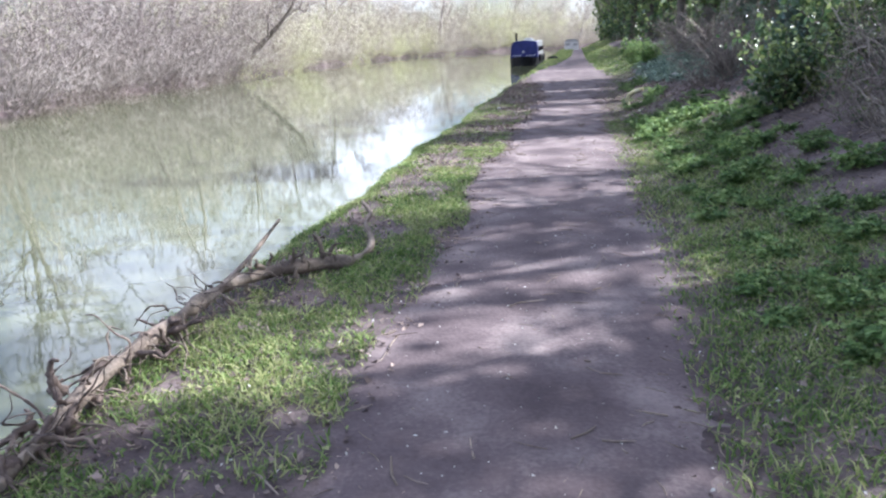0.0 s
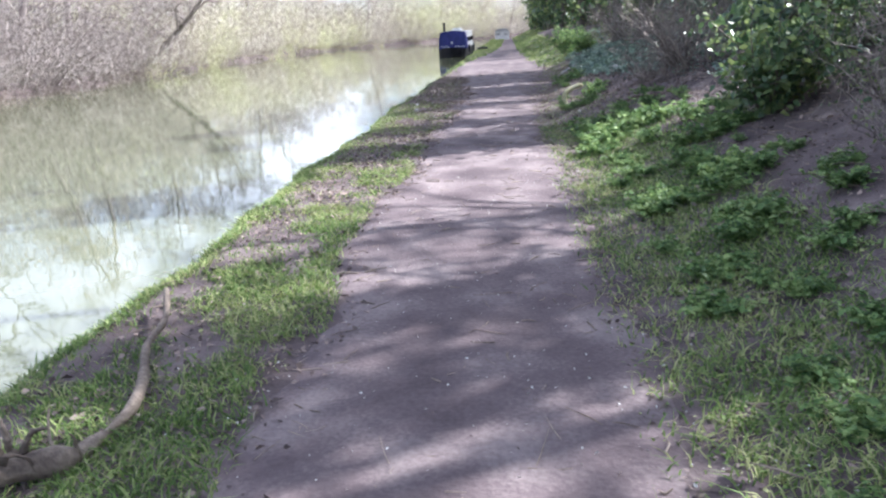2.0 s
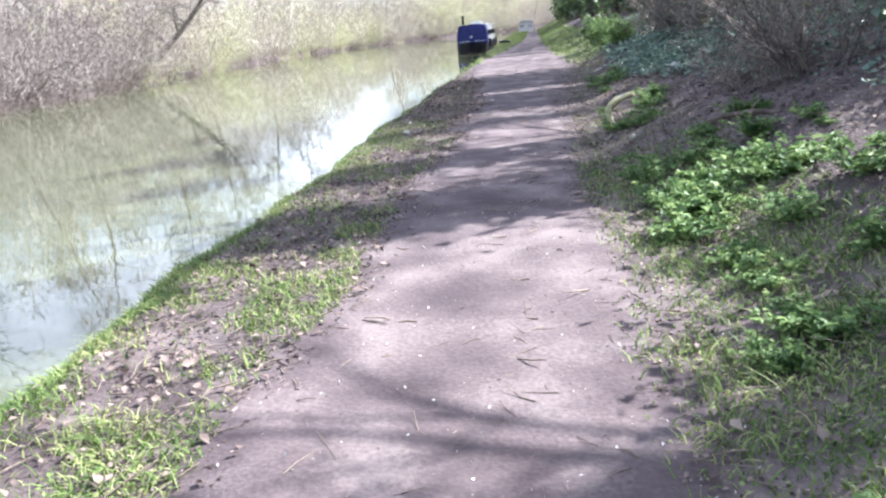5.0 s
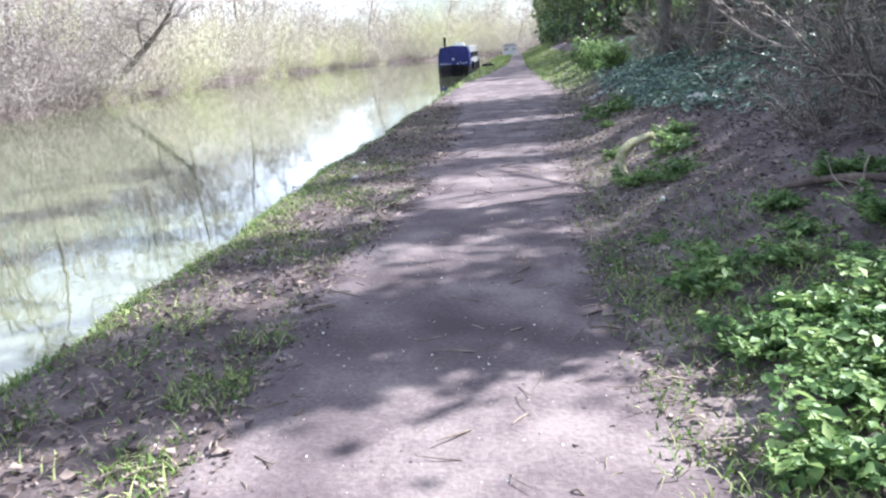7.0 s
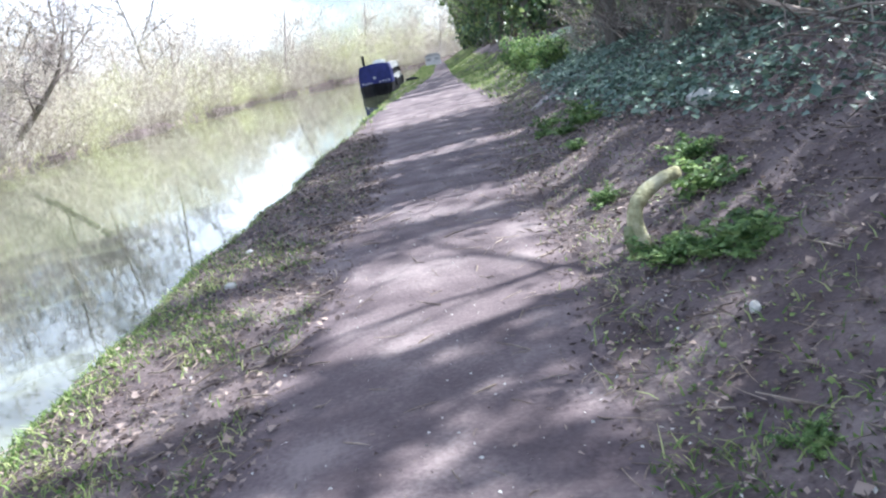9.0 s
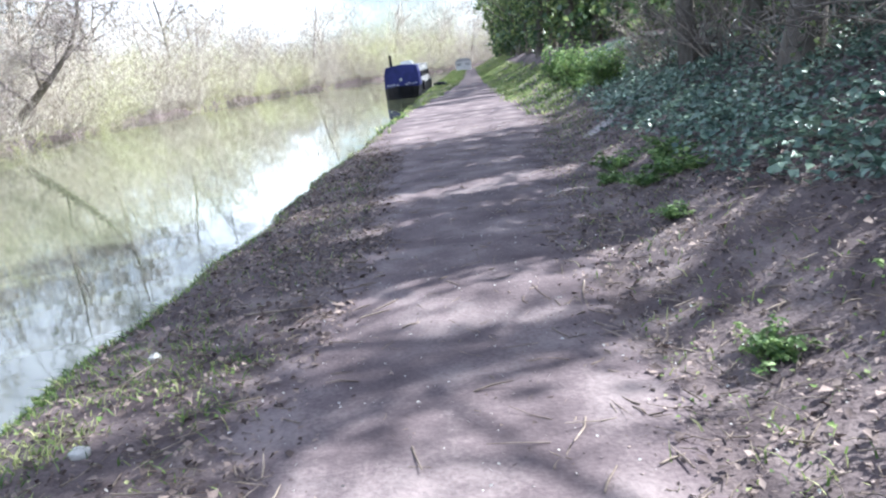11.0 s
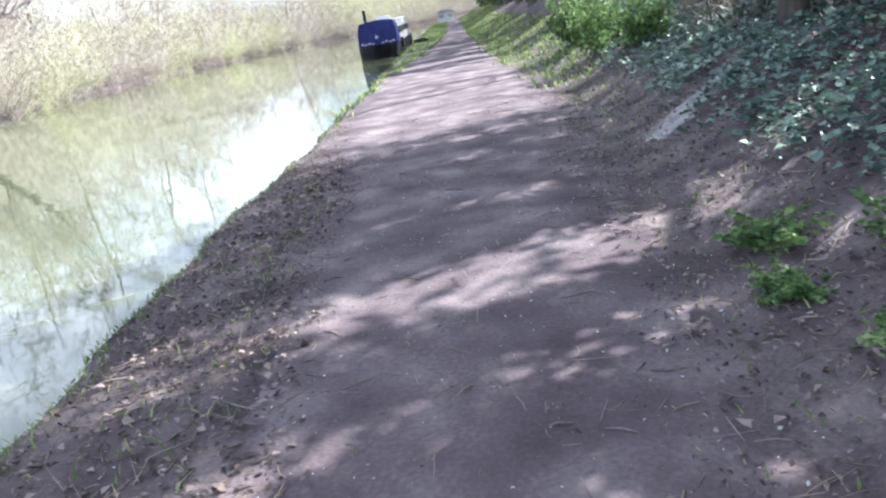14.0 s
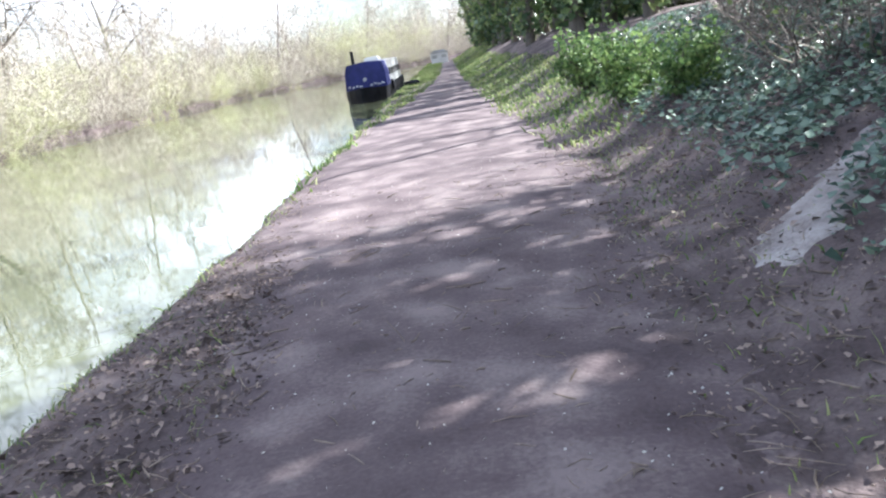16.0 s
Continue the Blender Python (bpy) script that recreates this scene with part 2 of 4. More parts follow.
gx = np.concatenate([[-700, -300, -120, -60], np.arange(-40, -14, 0.8), np.arange(-14, -2.7, 2.0), np.arange(-2.65, -2.1, 0.04), np.arange(-2.1, 3.5, 0.12), np.arange(3.5, 12, 0.4), [14, 20, 40, 100, 300, 700]])
gy = np.concatenate([[-400, -100, -40, -20, -10], np.arange(-6, 36, 0.19), np.arange(36, 80, 0.5), np.arange(80, 160, 2.5), [170, 200, 260, 400, 900]])
ground = tagged(new("ground", grid_mesh("ground", gx, gy, M_EARTH, ground_z)), "bare brown earth banks of the canal with leaf mould", "ground", kind="structure")

ys = np.concatenate([np.arange(-6, 32, 0.06), np.arange(32, 96, 0.4)])
us = np.linspace(-0.12, 1.12, 44)
PX = path_left(ys)[:, None] * (1 - us) + path_right(ys)[:, None] * us
PY = np.repeat(ys[:, None], len(us), 1)
lump = 0.5 * ripple(PX * 3.1, PY * 3.1) + 0.35 * ripple(PX * 9 + 1, PY * 9) + 0.25 * ripple(PX * 23, PY * 23 + 4)
side = np.clip((np.abs(us - 0.5) - 0.36) / 0.26, 0, 1)[None, :]
PZ = ground_z(PX, PY) + 0.016 + 0.004 * lump - 0.03 * side + 0.013 * lump * np.clip(side * 3, 0, 1)
_i, _j = np.meshgrid(np.arange(len(ys) - 1), np.arange(len(us) - 1), indexing="ij")
_q = _i * len(us) + _j
path = tagged(new("path", mesh_of("path", np.stack([PX, PY, PZ], -1).reshape(-1, 3), np.stack([_q, _q + 1, _q + len(us) + 1, _q + len(us)], -1).reshape(-1, 4), M_PATH, True)), "trodden pinkish-brown earth towpath beside the canal", "path", kind="structure")

water = tagged(new("water", mesh_of("water", [(-90, -60, WATER), (-1.9, -60, WATER), (-1.9, 420, WATER), (-90, 420, WATER)], [(0, 1, 2, 3)], M_WATER)), "still murky green canal water reflecting sky", "water", kind="structure")


# ---- trees ----
def tree(seed, height, girth, ivy, limbs=9, leaf=0.09, spread=1.0, mat=M_BARK, ivy_top=0.7, twig_mat=None, twig=1.0, lean=0.0, haze=0, haze_mat=None, ivy_low=0.03, twigs=7):
    """A bare-limbed tree, its trunk clad in ivy up to a share of its height."""
    r = np.random.default_rng(seed)
    root = new("tree")
    trunk = wander((0, 0, -0.2), (lean + r.normal(0, 0.08), r.normal(0, 0.08), 1), height, 12, 0.07, 0.05 + 0.05 * lean, r)
    rad = girth * np.linspace(1, 0.12, 12) ** 1.1
    rad[0] *= 1.35
    part("trunk", mesh_of("trunk", *tube(trunk, rad, 9), mat, True), root)
    wood, cloud, fine = [], [], []
    for k in range(limbs):
        i = r.integers(3, 11)
        a = r.uniform(0, 2 * np.pi)
        ln = height * r.uniform(0.25, 0.5) * (1.15 - i / 14) * spread
        limb = wander(trunk[i], (math.cos(a), math.sin(a), r.uniform(0.2, 0.9)), ln, 7, 0.16, 0.04, r)
        wood.append(tube(limb, rad[i] * 0.5 * np.linspace(1, 0.15, 7), 5))
        for j in range(twigs):
            b = limb[r.integers(2, 7)]
            tw = wander(b, r.normal(0, 1, 3) + (limb[-1] - limb[0]) / ln, ln * r.uniform(0.25, 0.5), 5, 0.22, 0.02, r)
            wood.append(tube(tw, rad[i] * 0.16 * np.linspace(1, 0.2, 5) + 0.003 * twig * twig, 4))
            for _ in range(4):
                t2 = wander(tw[r.integers(1, 5)], r.normal(0, 1, 3), ln * r.uniform(0.12, 0.25), 4, 0.25, 0.02, r)
                fine.append(t2)
                wood.append(tube(t2, twig * np.linspace(0.008, 0.003, 4), 3))
        if ivy and k % 2 == 0:
            n = int(ivy * 0.05)
            cloud.append(limb[r.integers(0, 6, n)] + r.normal(0, 0.16, (n, 3)))
    part("crown", mesh_of("crown", *join(wood), twig_mat or mat, True), root)
    if haze:
        p = np.concatenate(fine)
        part("twigwork", mesh_of("twigwork", *leaves(p[r.integers(0, len(p), haze)] + r.normal(0, 0.3, (haze, 3)), 0.02, r, long=16), haze_mat), root)
    if ivy:
        s = r.uniform(ivy_low, ivy_top, ivy) ** 0.9 * 11
        k = s.astype(int).clip(0, 10)
        at = trunk[k] + (trunk[k + 1] - trunk[k]) * (s - k)[:, None]
        a = r.uniform(0, 2 * np.pi, ivy)
        lump = 1 + 0.45 * np.sin(3 * a + s * 2.1) + 0.3 * np.sin(s * 5 + a)
        d = (girth * 0.9 + np.abs(r.normal(0, 0.16, ivy))) * lump
        cloud.append(at + np.stack([np.cos(a) * d, np.sin(a) * d, r.normal(0, 0.1, ivy)], 1))
        part("ivy", mesh_of("ivy", *leaves(np.concatenate(cloud), leaf, r), M_CROWN), root, "dark green ivy leaves")
    return root


def shrub(seed, height, width, stems, mat, leaf_mat=None, leaf_n=0, leaf=0.06, arch=0.7, thick=0.022, mass=0, long=15.0):
    """A thicket of arching stems whose side twigs fray into a mass of fine twigs."""
    r = np.random.default_rng(seed)
    root = new("shrub")
    wood, pts = [], []
    for _ in range(stems):
        a, q = r.uniform(0, 2 * np.pi), math.sqrt(r.uniform(0, 1)) * width * 0.35
        st = wander((q * math.cos(a), q * math.sin(a), -0.15), (math.cos(a) * r.uniform(0, arch), math.sin(a) * r.uniform(0, arch), 1), height * r.uniform(0.45, 1.1), 6, 0.2, -0.03, r)
        wood.append(tube(st, thick * np.linspace(1, 0.25, 6), 3))
        for _ in range(5):
            i = r.integers(1, 6)
            tw = wander(st[i], r.normal(0, 1, 3) + (0, 0, 0.5), height * r.uniform(0.12, 0.34), 3, 0.25, 0, r)
            wood.append(tube(tw, thick * np.linspace(0.5, 0.2, 3), 3))
            pts.append(tw)
    part("branchwork", mesh_of("branchwork", *join(wood), mat), root)
    p = np.concatenate(pts)
    if mass:
        part("twigwork", mesh_of("twigwork", *leaves(p[r.integers(0, len(p), mass)] + r.normal(0, height * 0.05, (mass, 3)), thick * 0.6, r, long=long), mat), root)
    if leaf_n:
        part("foliage", mesh_of("foliage", *leaves(p[r.integers(0, len(p), leaf_n)] + r.normal(0, height * 0.035, (leaf_n, 3)), leaf, r), leaf_mat), root)
    return root


def put(ob, x, y, rz=0.0, s=1.0, sink=0.0):
    ob.matrix_basis = Matrix.Translation((x, y, float(ground_z(x, y)) - sink)) @ Matrix.Rotation(rz, 4, "Z") @ Matrix.Diagonal((s, s, s, 1))


def put_copy(ob, x, y, rz=0.0, s=1.0, sink=0.0):
    c = copy_thing(ob, Matrix.Identity(4))
    put(c, x, y, rz, s, sink)
    return c



def bush(seed, height, width, count, mat, leaf=0.07, stem_mat=M_BARK):
    """A leafy evergreen bush: forked stems under a lumpy, broken mass of leaves."""
    r = np.random.default_rng(seed)
    root = new("bush")
    wood, tips = [], []
    for _ in range(16):
        a = r.uniform(0, 2 * np.pi)
        st = wander((r.normal(0, 0.08), r.normal(0, 0.08), -0.1), (math.cos(a) * width * 0.5, math.sin(a) * width * 0.5, height * r.uniform(0.5, 1.2)), height * r.uniform(0.6, 1.0), 6, 0.16, 0.0, r)
        wood.append(tube(st, np.linspace(0.025, 0.006, 6), 4))
        for _ in range(5):
            tw = wander(st[r.integers(1, 6)], r.normal(0, 1, 3) + (0, 0, 0.3), height * r.uniform(0.2, 0.4), 4, 0.2, 0, r)
            wood.append(tube(tw, np.linspace(0.01, 0.004, 4), 3))
            tips.append(tw)
    part("branchwork", mesh_of("branchwork", *join(wood), stem_mat), root)
    p = np.concatenate(tips)
    at = p[r.integers(0, len(p), count)] + r.normal(0, height * 0.07, (count, 3))
    part("foliage", mesh_of("foliage", *leaves(at[at[:, 2] > 0.02], leaf, r), mat), root)
    return root


def herb(seed, size, fronds, mat=M_HERB):
    """A low green plant: arching stalks set with pairs of leaflets."""
    r = np.random.default_rng(seed)
    root = new("herb")
    wood, pts = [], []
    for _ in range(fronds):
        a = r.uniform(0, 2 * np.pi)
        st = wander((r.normal(0, 0.03), r.normal(0, 0.03), -0.02), (math.cos(a), math.sin(a), r.uniform(0.6, 1.8)), size * r.uniform(0.6, 1.2), 6, 0.1, -0.12, r)
        wood.append(tube(st, np.linspace(0.004, 0.0015, 6), 3))
        for i in range(2, 6):
            w = size * 0.16 * (7 - i) / 4
            pts.append(st[i] + r.normal(0, w * 0.85, (9, 3)) * (1, 1, 0.4))
    part("stalk", mesh_of("stalk", *join(wood), mat), root)
    part("foliage", mesh_of("foliage", *leaves(np.concatenate(pts), size * 0.095, r, 0.4, 1.6), mat), root)
    return root


def crooked(name, pts, r0, r1, mat, label, category="stick", group="", sides=6, knob=0.12, seed=1):
    """A stick or log along a line of places, with uneven girth and closed ends."""
    r = np.random.default_rng(seed)
    p = np.array(pts, float)
    n = max(6, len(p) * 3)
    q = np.stack([np.interp(np.linspace(0, len(p) - 1, n), np.arange(len(p)), p[:, k]) for k in range(3)], 1)
    q[1:-1] = (q[:-2] + 2 * q[1:-1] + q[2:]) / 4
    rad = np.linspace(r0, r1, n) * (1 + knob * r.normal(0, 1, n))
    q = np.concatenate([q[:1], q, q[-1:]])
    rad = np.concatenate([[0.001], rad, [0.001]])
    ob = new(name, mesh_of(name, *tube(q, rad, sides), mat, True))
    return tagged(ob, label, category, group) if label else ob


# ---- trees and undergrowth of the towpath bank ----
near_trees = [tree(11, 10, 0.16, 2000, ivy_low=0.2), tree(12, 12, 0.2, 3000, ivy_top=0.85), tree(13, 9, 0.11, 1300, limbs=7), tree(14, 11, 0.15, 500, limbs=10)]
# Thickly leaved kind, added to deepen the shade on the path.
heavy = tree(15, 9, 0.2, 4200, limbs=7, twigs=5, leaf=0.092, ivy_top=0.95, ivy_low=0.12)
distant = [tree(16, 10, 0.2, 1100, limbs=5, leaf=0.17, twigs=3), tree(17, 12, 0.2, 1300, limbs=4, leaf=0.17, ivy_top=0.9, twigs=3)]
for t in near_trees + [heavy] + distant:
    tagged(t, "ivy-clad bare woodland tree on the earth bank", "tree", "trees on the towpath bank")
r = np.random.default_rng(3)
SUNNY = [(7.0, 12.0), (13.2, 19.2), (27.0, 42.0)]     # stretches of the path that the sun reaches between the trees
placed = set()


def plant(ob, x, y, rz, s):
    (put_copy if ob in placed else put)(ob, x, y, rz, s)
    placed.add(ob)


def in_sun(x, y):
    return any(a < y - 0.445 * (x + 0.2) < b for a, b in SUNNY)


slender = tagged(tree(35, 11, 0.13, 0, limbs=8, mat=M_BARK), "slender bare dark tree on the earth bank", "tree", "trees on the towpath bank")
# Places fitted so that the cast shadows give the path's sunny and dark stretches.
IVY_TREES = [
    (near_trees[0], [(6.5, 3.7, 5.0), (6.3, 17.3, 0.6), (3.5, 26.6, 2.9), (6.1, 28.2, 0.2)]),
    (near_trees[1], [(6.5, 6.6, 3.4), (8.0, 6.7, 4.1), (7.7, 9.7, 3.7), (7.1, 16.9, 3.3), (7.6, 21.2, 1.9), (5.4, 26.1, 4.3), (7.5, 27.7, 1.2)]),
    (near_trees[2], [(6.0, 8.4, 2.7), (6.4, 9.8, 4.4), (7.6, 12.6, 5.6), (4.1, 13.3, 2.6), (7.5, 23.9, 0.6)]),
    (near_trees[3], [(3.3, 3.3, 6.1), (7.3, 6.3, 2.5), (7.6, 8.5, 2.0), (5.1, 10.1, 1.1), (5.2, 20.9, 4.1), (6.4, 31.1, 1.5)]),
]
DARK_TREES = [
    (heavy, [(7.4, 15.9, 0.0), (3.4, 22.5, 1.8), (6.3, 22.8, 0.7), (5.3, 24.4, 1.4), (4.0, 25.4, 0.5), (7.6, 26.8, 5.3), (7.4, 29.6, 5.3)]),
    (slender, [(6.6, 8.1, 2.2), (6.4, 10.7, 6.2), (6.4, 18.3, 1.9), (6.9, 18.8, 4.1), (4.5, 26.3, 1.5), (6.1, 35.6, 3.1), (7.6, 36.7, 5.5)]),
]
for kind, places in IVY_TREES + DARK_TREES:
    for x, y, turn in places:
        plant(kind, x, y, turn, 1.0)
for i, y in enumerate(np.arange(-9, 44, 1.3)):
    plant(distant[i % 2], r.uniform(16.5, 22.0), y + r.uniform(-0.6, 0.6), r.uniform(0, 6.28), r.uniform(0.8, 1.05))
for i, y in enumerate(np.arange(42, 112, 1.5)):
    for x in (r.uniform(3.2, 5.6), r.uniform(6.5, 11.0)):
        if x < 6 or r.uniform() > 0.6:
            plant(distant[i % 2], x, y + r.uniform(-0.6, 0.6), r.uniform(0, 6.28), r.uniform(0.8, 1.15))

evergreens = [bush(41, 1.7, 1.3, 3000, M_CROWN, 0.07), bush(42, 1.2, 1.5, 2200, M_IVY, 0.075), bush(43, 1.5, 1.6, 2600, M_HERB, 0.075)]
tagged(evergreens[0], "dark glossy evergreen bush on the bank", "bush", "bushes on the towpath bank")
tagged(evergreens[1], "low dark ivy-grown bush on the bank", "bush", "bushes on the towpath bank")
tagged(evergreens[2], "bright yellow-green leafy bush beside the towpath", "bush", "bushes on the towpath bank")
coarse = tagged(bush(44, 1.7, 1.5, 900, M_CROWN, 0.15), "dark green leafy bush under the trees", "bush", "bushes on the towpath bank")
put(evergreens[0], 2.5, 9.9, 0.4, 0.72)
put(evergreens[1], 3.6, 13.6, 1.0, 0.8)
put(evergreens[2], 2.5, 31.8, 0.0, 0.62)
put_copy(evergreens[2], 2.75, 30.2, 2.0, 0.55)
put_copy(evergreens[2], 2.5, 34.5, 1.1, 0.7)
put_copy(evergreens[0], 3.7, 10.9, 2.4, 0.8)
for y in np.arange(-3, 100, 2.3):
    for lo, hi, chance in ((3.4, 4.8, 0.5), (5.5, 7.5, 0.85), (7.5, 11.0, 0.85)):
        x, yy = r.uniform(lo, hi), y + r.uniform(-1, 1)
        if r.uniform() < chance and not (x < 5 and in_sun(x, yy)):
            (put_copy(evergreens[int(r.choice(3, p=[0.5, 0.35, 0.15]))], x, yy, r.uniform(0, 6.28), r.uniform(0.8, 1.5)) if yy < 38 else plant(coarse, x, yy, r.uniform(0, 6.28), r.uniform(0.8, 1.5)))

M_BRAMBLE = material("bramble_stem", [(0.11, 0.09, 0.08), (0.2, 0.165, 0.145), (0.34, 0.29, 0.25)], 2, 3, 0.8, island=0.6)
brambles = [shrub(51, 1.1, 2.4, 46, M_BRAMBLE, M_CROWN, 350, 0.04, arch=1.4, thick=0.012, mass=1500, long=18), shrub(52, 1.5, 2.2, 46, M_BRAMBLE, arch=1.2, thick=0.014, mass=1700, long=18)]
tagged(brambles[0], "tangled brown bramble stems with sparse leaves on the bank", "bramble", "brambles on the towpath bank")
tagged(brambles[1], "dense thicket of bare brown stems on the bank", "bramble", "brambles on the towpath bank")
for i, (x, y, s) in enumerate([(2.9, 5.2, 0.66), (3.3, 6.8, 0.83), (2.65, 4.1, 0.5), (2.7, 6.2, 0.5), (2.75, 7.4, 0.5), (2.55, 2.9, 0.5), (3.0, 3.4, 0.66), (2.5, 14.6, 0.5), (3.15, 8.3, 0.62), (3.6, 3.6, 0.83), (3.8, 8.8, 0.91), (3.0, 14.2, 0.7), (4.8, 12.8, 1.0), (3.3, 15.0, 1.0), (4.3, 5.0, 0.99), (3.8, 1.5, 0.83), (3.8, 17.5, 0.9), (4.2, 20.0, 1.1), (3.9, 22.6, 1.0), (4.1, 25.5, 1.1), (3.9, 28.5, 1.0), (4.5, 31.0, 1.0)]):
    (put if i < 2 else put_copy)(brambles[i % 2], x, y, r.uniform(0, 6.28), s)

# ---- far bank ----
M_MAUVE = material("mauve_twig", [(0.2, 0.165, 0.157), (0.285, 0.243, 0.23), (0.39, 0.345, 0.315)], 0.5, 3, 0.8, island=0.3)
thickets = [
    shrub(21, 5.0, 4.5, 26, M_TWIG, arch=1.5, thick=0.026, mass=6500), shrub(22, 7.0, 5.0, 26, M_TWIG, arch=1.1, thick=0.03, mass=7500),
    shrub(23, 5.0, 5.0, 26, M_WILLOW, M_WILLOW, 900, 0.05, arch=1.5, thick=0.024, mass=5500), shrub(24, 2.0, 3.6, 22, M_BRAMBLE, arch=1.8, thick=0.022, mass=2200),
    shrub(25, 4.6, 4.6, 40, M_MAUVE, arch=1.7, thick=0.024, mass=7500), shrub(26, 6.5, 4.6, 40, M_MAUVE, arch=1.1, thick=0.028, mass=8000), shrub(27, 2.0, 3.6, 22, M_WILLOW, arch=1.8, thick=0.022, mass=2200)]
for t, text in zip(thickets, ("tangled pale brown leafless shrub on the far bank", "tall pale brown leafless shrub on the far bank", "yellow-green budding willow shrub on the far bank", "low tangle of bare stems, dark for the shade at the water", "dense mauve-brown thicket of bare twigs on the far bank", "tall mauve-brown thicket of bare twigs on the far bank", "low pale straw-coloured scrub at the water")):
    tagged(t, text, "shrub", "shrubs on the far bank")
far_trees = [tree(31, 12, 0.22, 0, twigs=5, limbs=9, spread=1.3, mat=M_MAUVE, twig_mat=M_TWIG, twig=2.4, haze=1500, haze_mat=M_TWIG), tree(32, 10, 0.18, 0, twigs=5, limbs=9, spread=1.4, mat=M_MAUVE, twig_mat=M_TWIG, twig=2.4, haze=1500, haze_mat=M_TWIG)]
for t in far_trees:
    tagged(t, "tall bare tree standing on the far bank", "tree", "trees on the far bank")
for i, y in enumerate(np.arange(8, 158, 2.6)):
    for row in range(2):
        if row and i % 2:
            continue
        pick = r.uniform()
        if y < 47:
            k = 2 if pick < 0.1 else (4 if pick < 0.6 else 5)
        else:
            # Paler kinds farther off: twig colour with distant haze put into it.
            k = 2 if pick < 0.38 else (0 if pick < 0.7 else 1)
        yy = y + r.uniform(-0.9, 0.9)
        x = float(far_edge(yy)) - 0.4 - row * 4.6 - r.uniform(0, 0.9)
        plant(thickets[k], x, yy, r.uniform(0, 6.28), r.uniform(0.65, 1.15) * (1.0 + (0.15 if y < 40 else 0.5) * row))
# Low scrub; the dark kind also stands in for shade under the overhanging bushes.
for y in np.concatenate([np.arange(20, 48, 1.9), np.arange(48, 118, 3.2)]):
    yy = y + r.uniform(-0.5, 0.5)
    plant(thickets[3] if y < 48 or r.uniform() < 0.35 else thickets[6], float(far_edge(yy)) + 0.15, yy, r.uniform(0, 6.28), r.uniform(0.5, 0.95))
for i, y in enumerate(np.arange(10, 158, 9.0)):
    x = float(far_edge(y)) - r.uniform(1.5, 9)
    plant(far_trees[i % 2], x, y, r.uniform(0, 6.28), r.uniform(0.75, 1.2))
for y in np.arange(30, 160, 4.0):
    plant(thickets[1 if r.uniform() < 0.5 else 2], float(far_edge(y)) - r.uniform(8, 13), y, r.uniform(0, 6.28), r.uniform(0.9, 1.2) * (1.0 if y < 45 else 1.75))
tall = tagged(tree(36, 15, 0.2, 0, limbs=20, spread=1.5, mat=M_BARK, twig=2.0, twigs=9), "tall dark bare tree above the far thickets", "tree", "trees on the far bank")
for x, y, s in [(-28.6, 70.3, 1.1), (-29.0, 63.0, 1.05), (-29.5, 91.0, 1.1), (-24.5, 29.0, 0.9)]:
    plant(tall, x, y, r.uniform(0, 6.28), s)
bare = tagged(tree(34, 11, 0.15, 0, limbs=6, mat=M_BARK), "slim bare woodland tree", "tree", "trees on the towpath bank")
for i in range(20):
    plant(bare, r.uniform(18, 28), r.uniform(-8, 60), r.uniform(0, 6.28), r.uniform(0.8, 1.2))
leaning = tagged(tree(33, 10, 0.32, 0, limbs=14, spread=0.9, mat=M_BARK, twig_mat=M_MAUVE, twig=2.4, lean=1.7, haze=3500, haze_mat=M_MAUVE), "dark bare tree leaning out over the water", "tree")
leaning.matrix_basis = Matrix.Translation((-25.6, 53.0, -0.15)) @ Matrix.Rotation(radians(-8), 4, "Z")

# ---- driftwood on the water's edge ----
drift = tagged(new("driftwood"), "bleached fallen branch with tangled roots lying along the water's edge", "driftwood")
main = [(-2.02, 2.0, -0.02), (-2.1, 2.5, 0.02), (-2.12, 2.9, 0.05), (-2.1, 3.3, 0.06), (-2.14, 3.7, 0.05), (-2.12, 4.1, 0.05), (-1.95, 4.45, 0.03), (-1.72, 4.72, 0.0), (-1.55, 4.85, -0.03)]
ob = crooked("trunk", main, 0.03, 0.052, M_DEAD, "", sides=9, knob=0.2, seed=5)
ob.parent = drift
ob = crooked("branch", [(-1.58, 4.85, -0.04), (-1.5, 5.15, -0.02), (-1.56, 5.4, 0.0), (-1.72, 5.75, 0.03), (-1.72, 6.0, 0.05), (-1.93, 6.45, 0.06)], 0.028, 0.014, M_DEAD, "", sides=7, knob=0.15, seed=6)
ob.parent = drift
ob = crooked("branch", [(-2.22, 4.2, 0.0), (-2.27, 4.7, 0.02), (-2.36, 5.2, 0.04), (-2.44, 5.7, 0.07)], 0.024, 0.012, M_DEAD, "", sides=6, seed=7)
ob.parent = drift
M_ROOT = material("dark_root", [(0.07, 0.05, 0.045), (0.14, 0.105, 0.09), (0.26, 0.2, 0.16)], 5, 5, 0.9, 0.5, 50)
rr = np.random.default_rng(61)
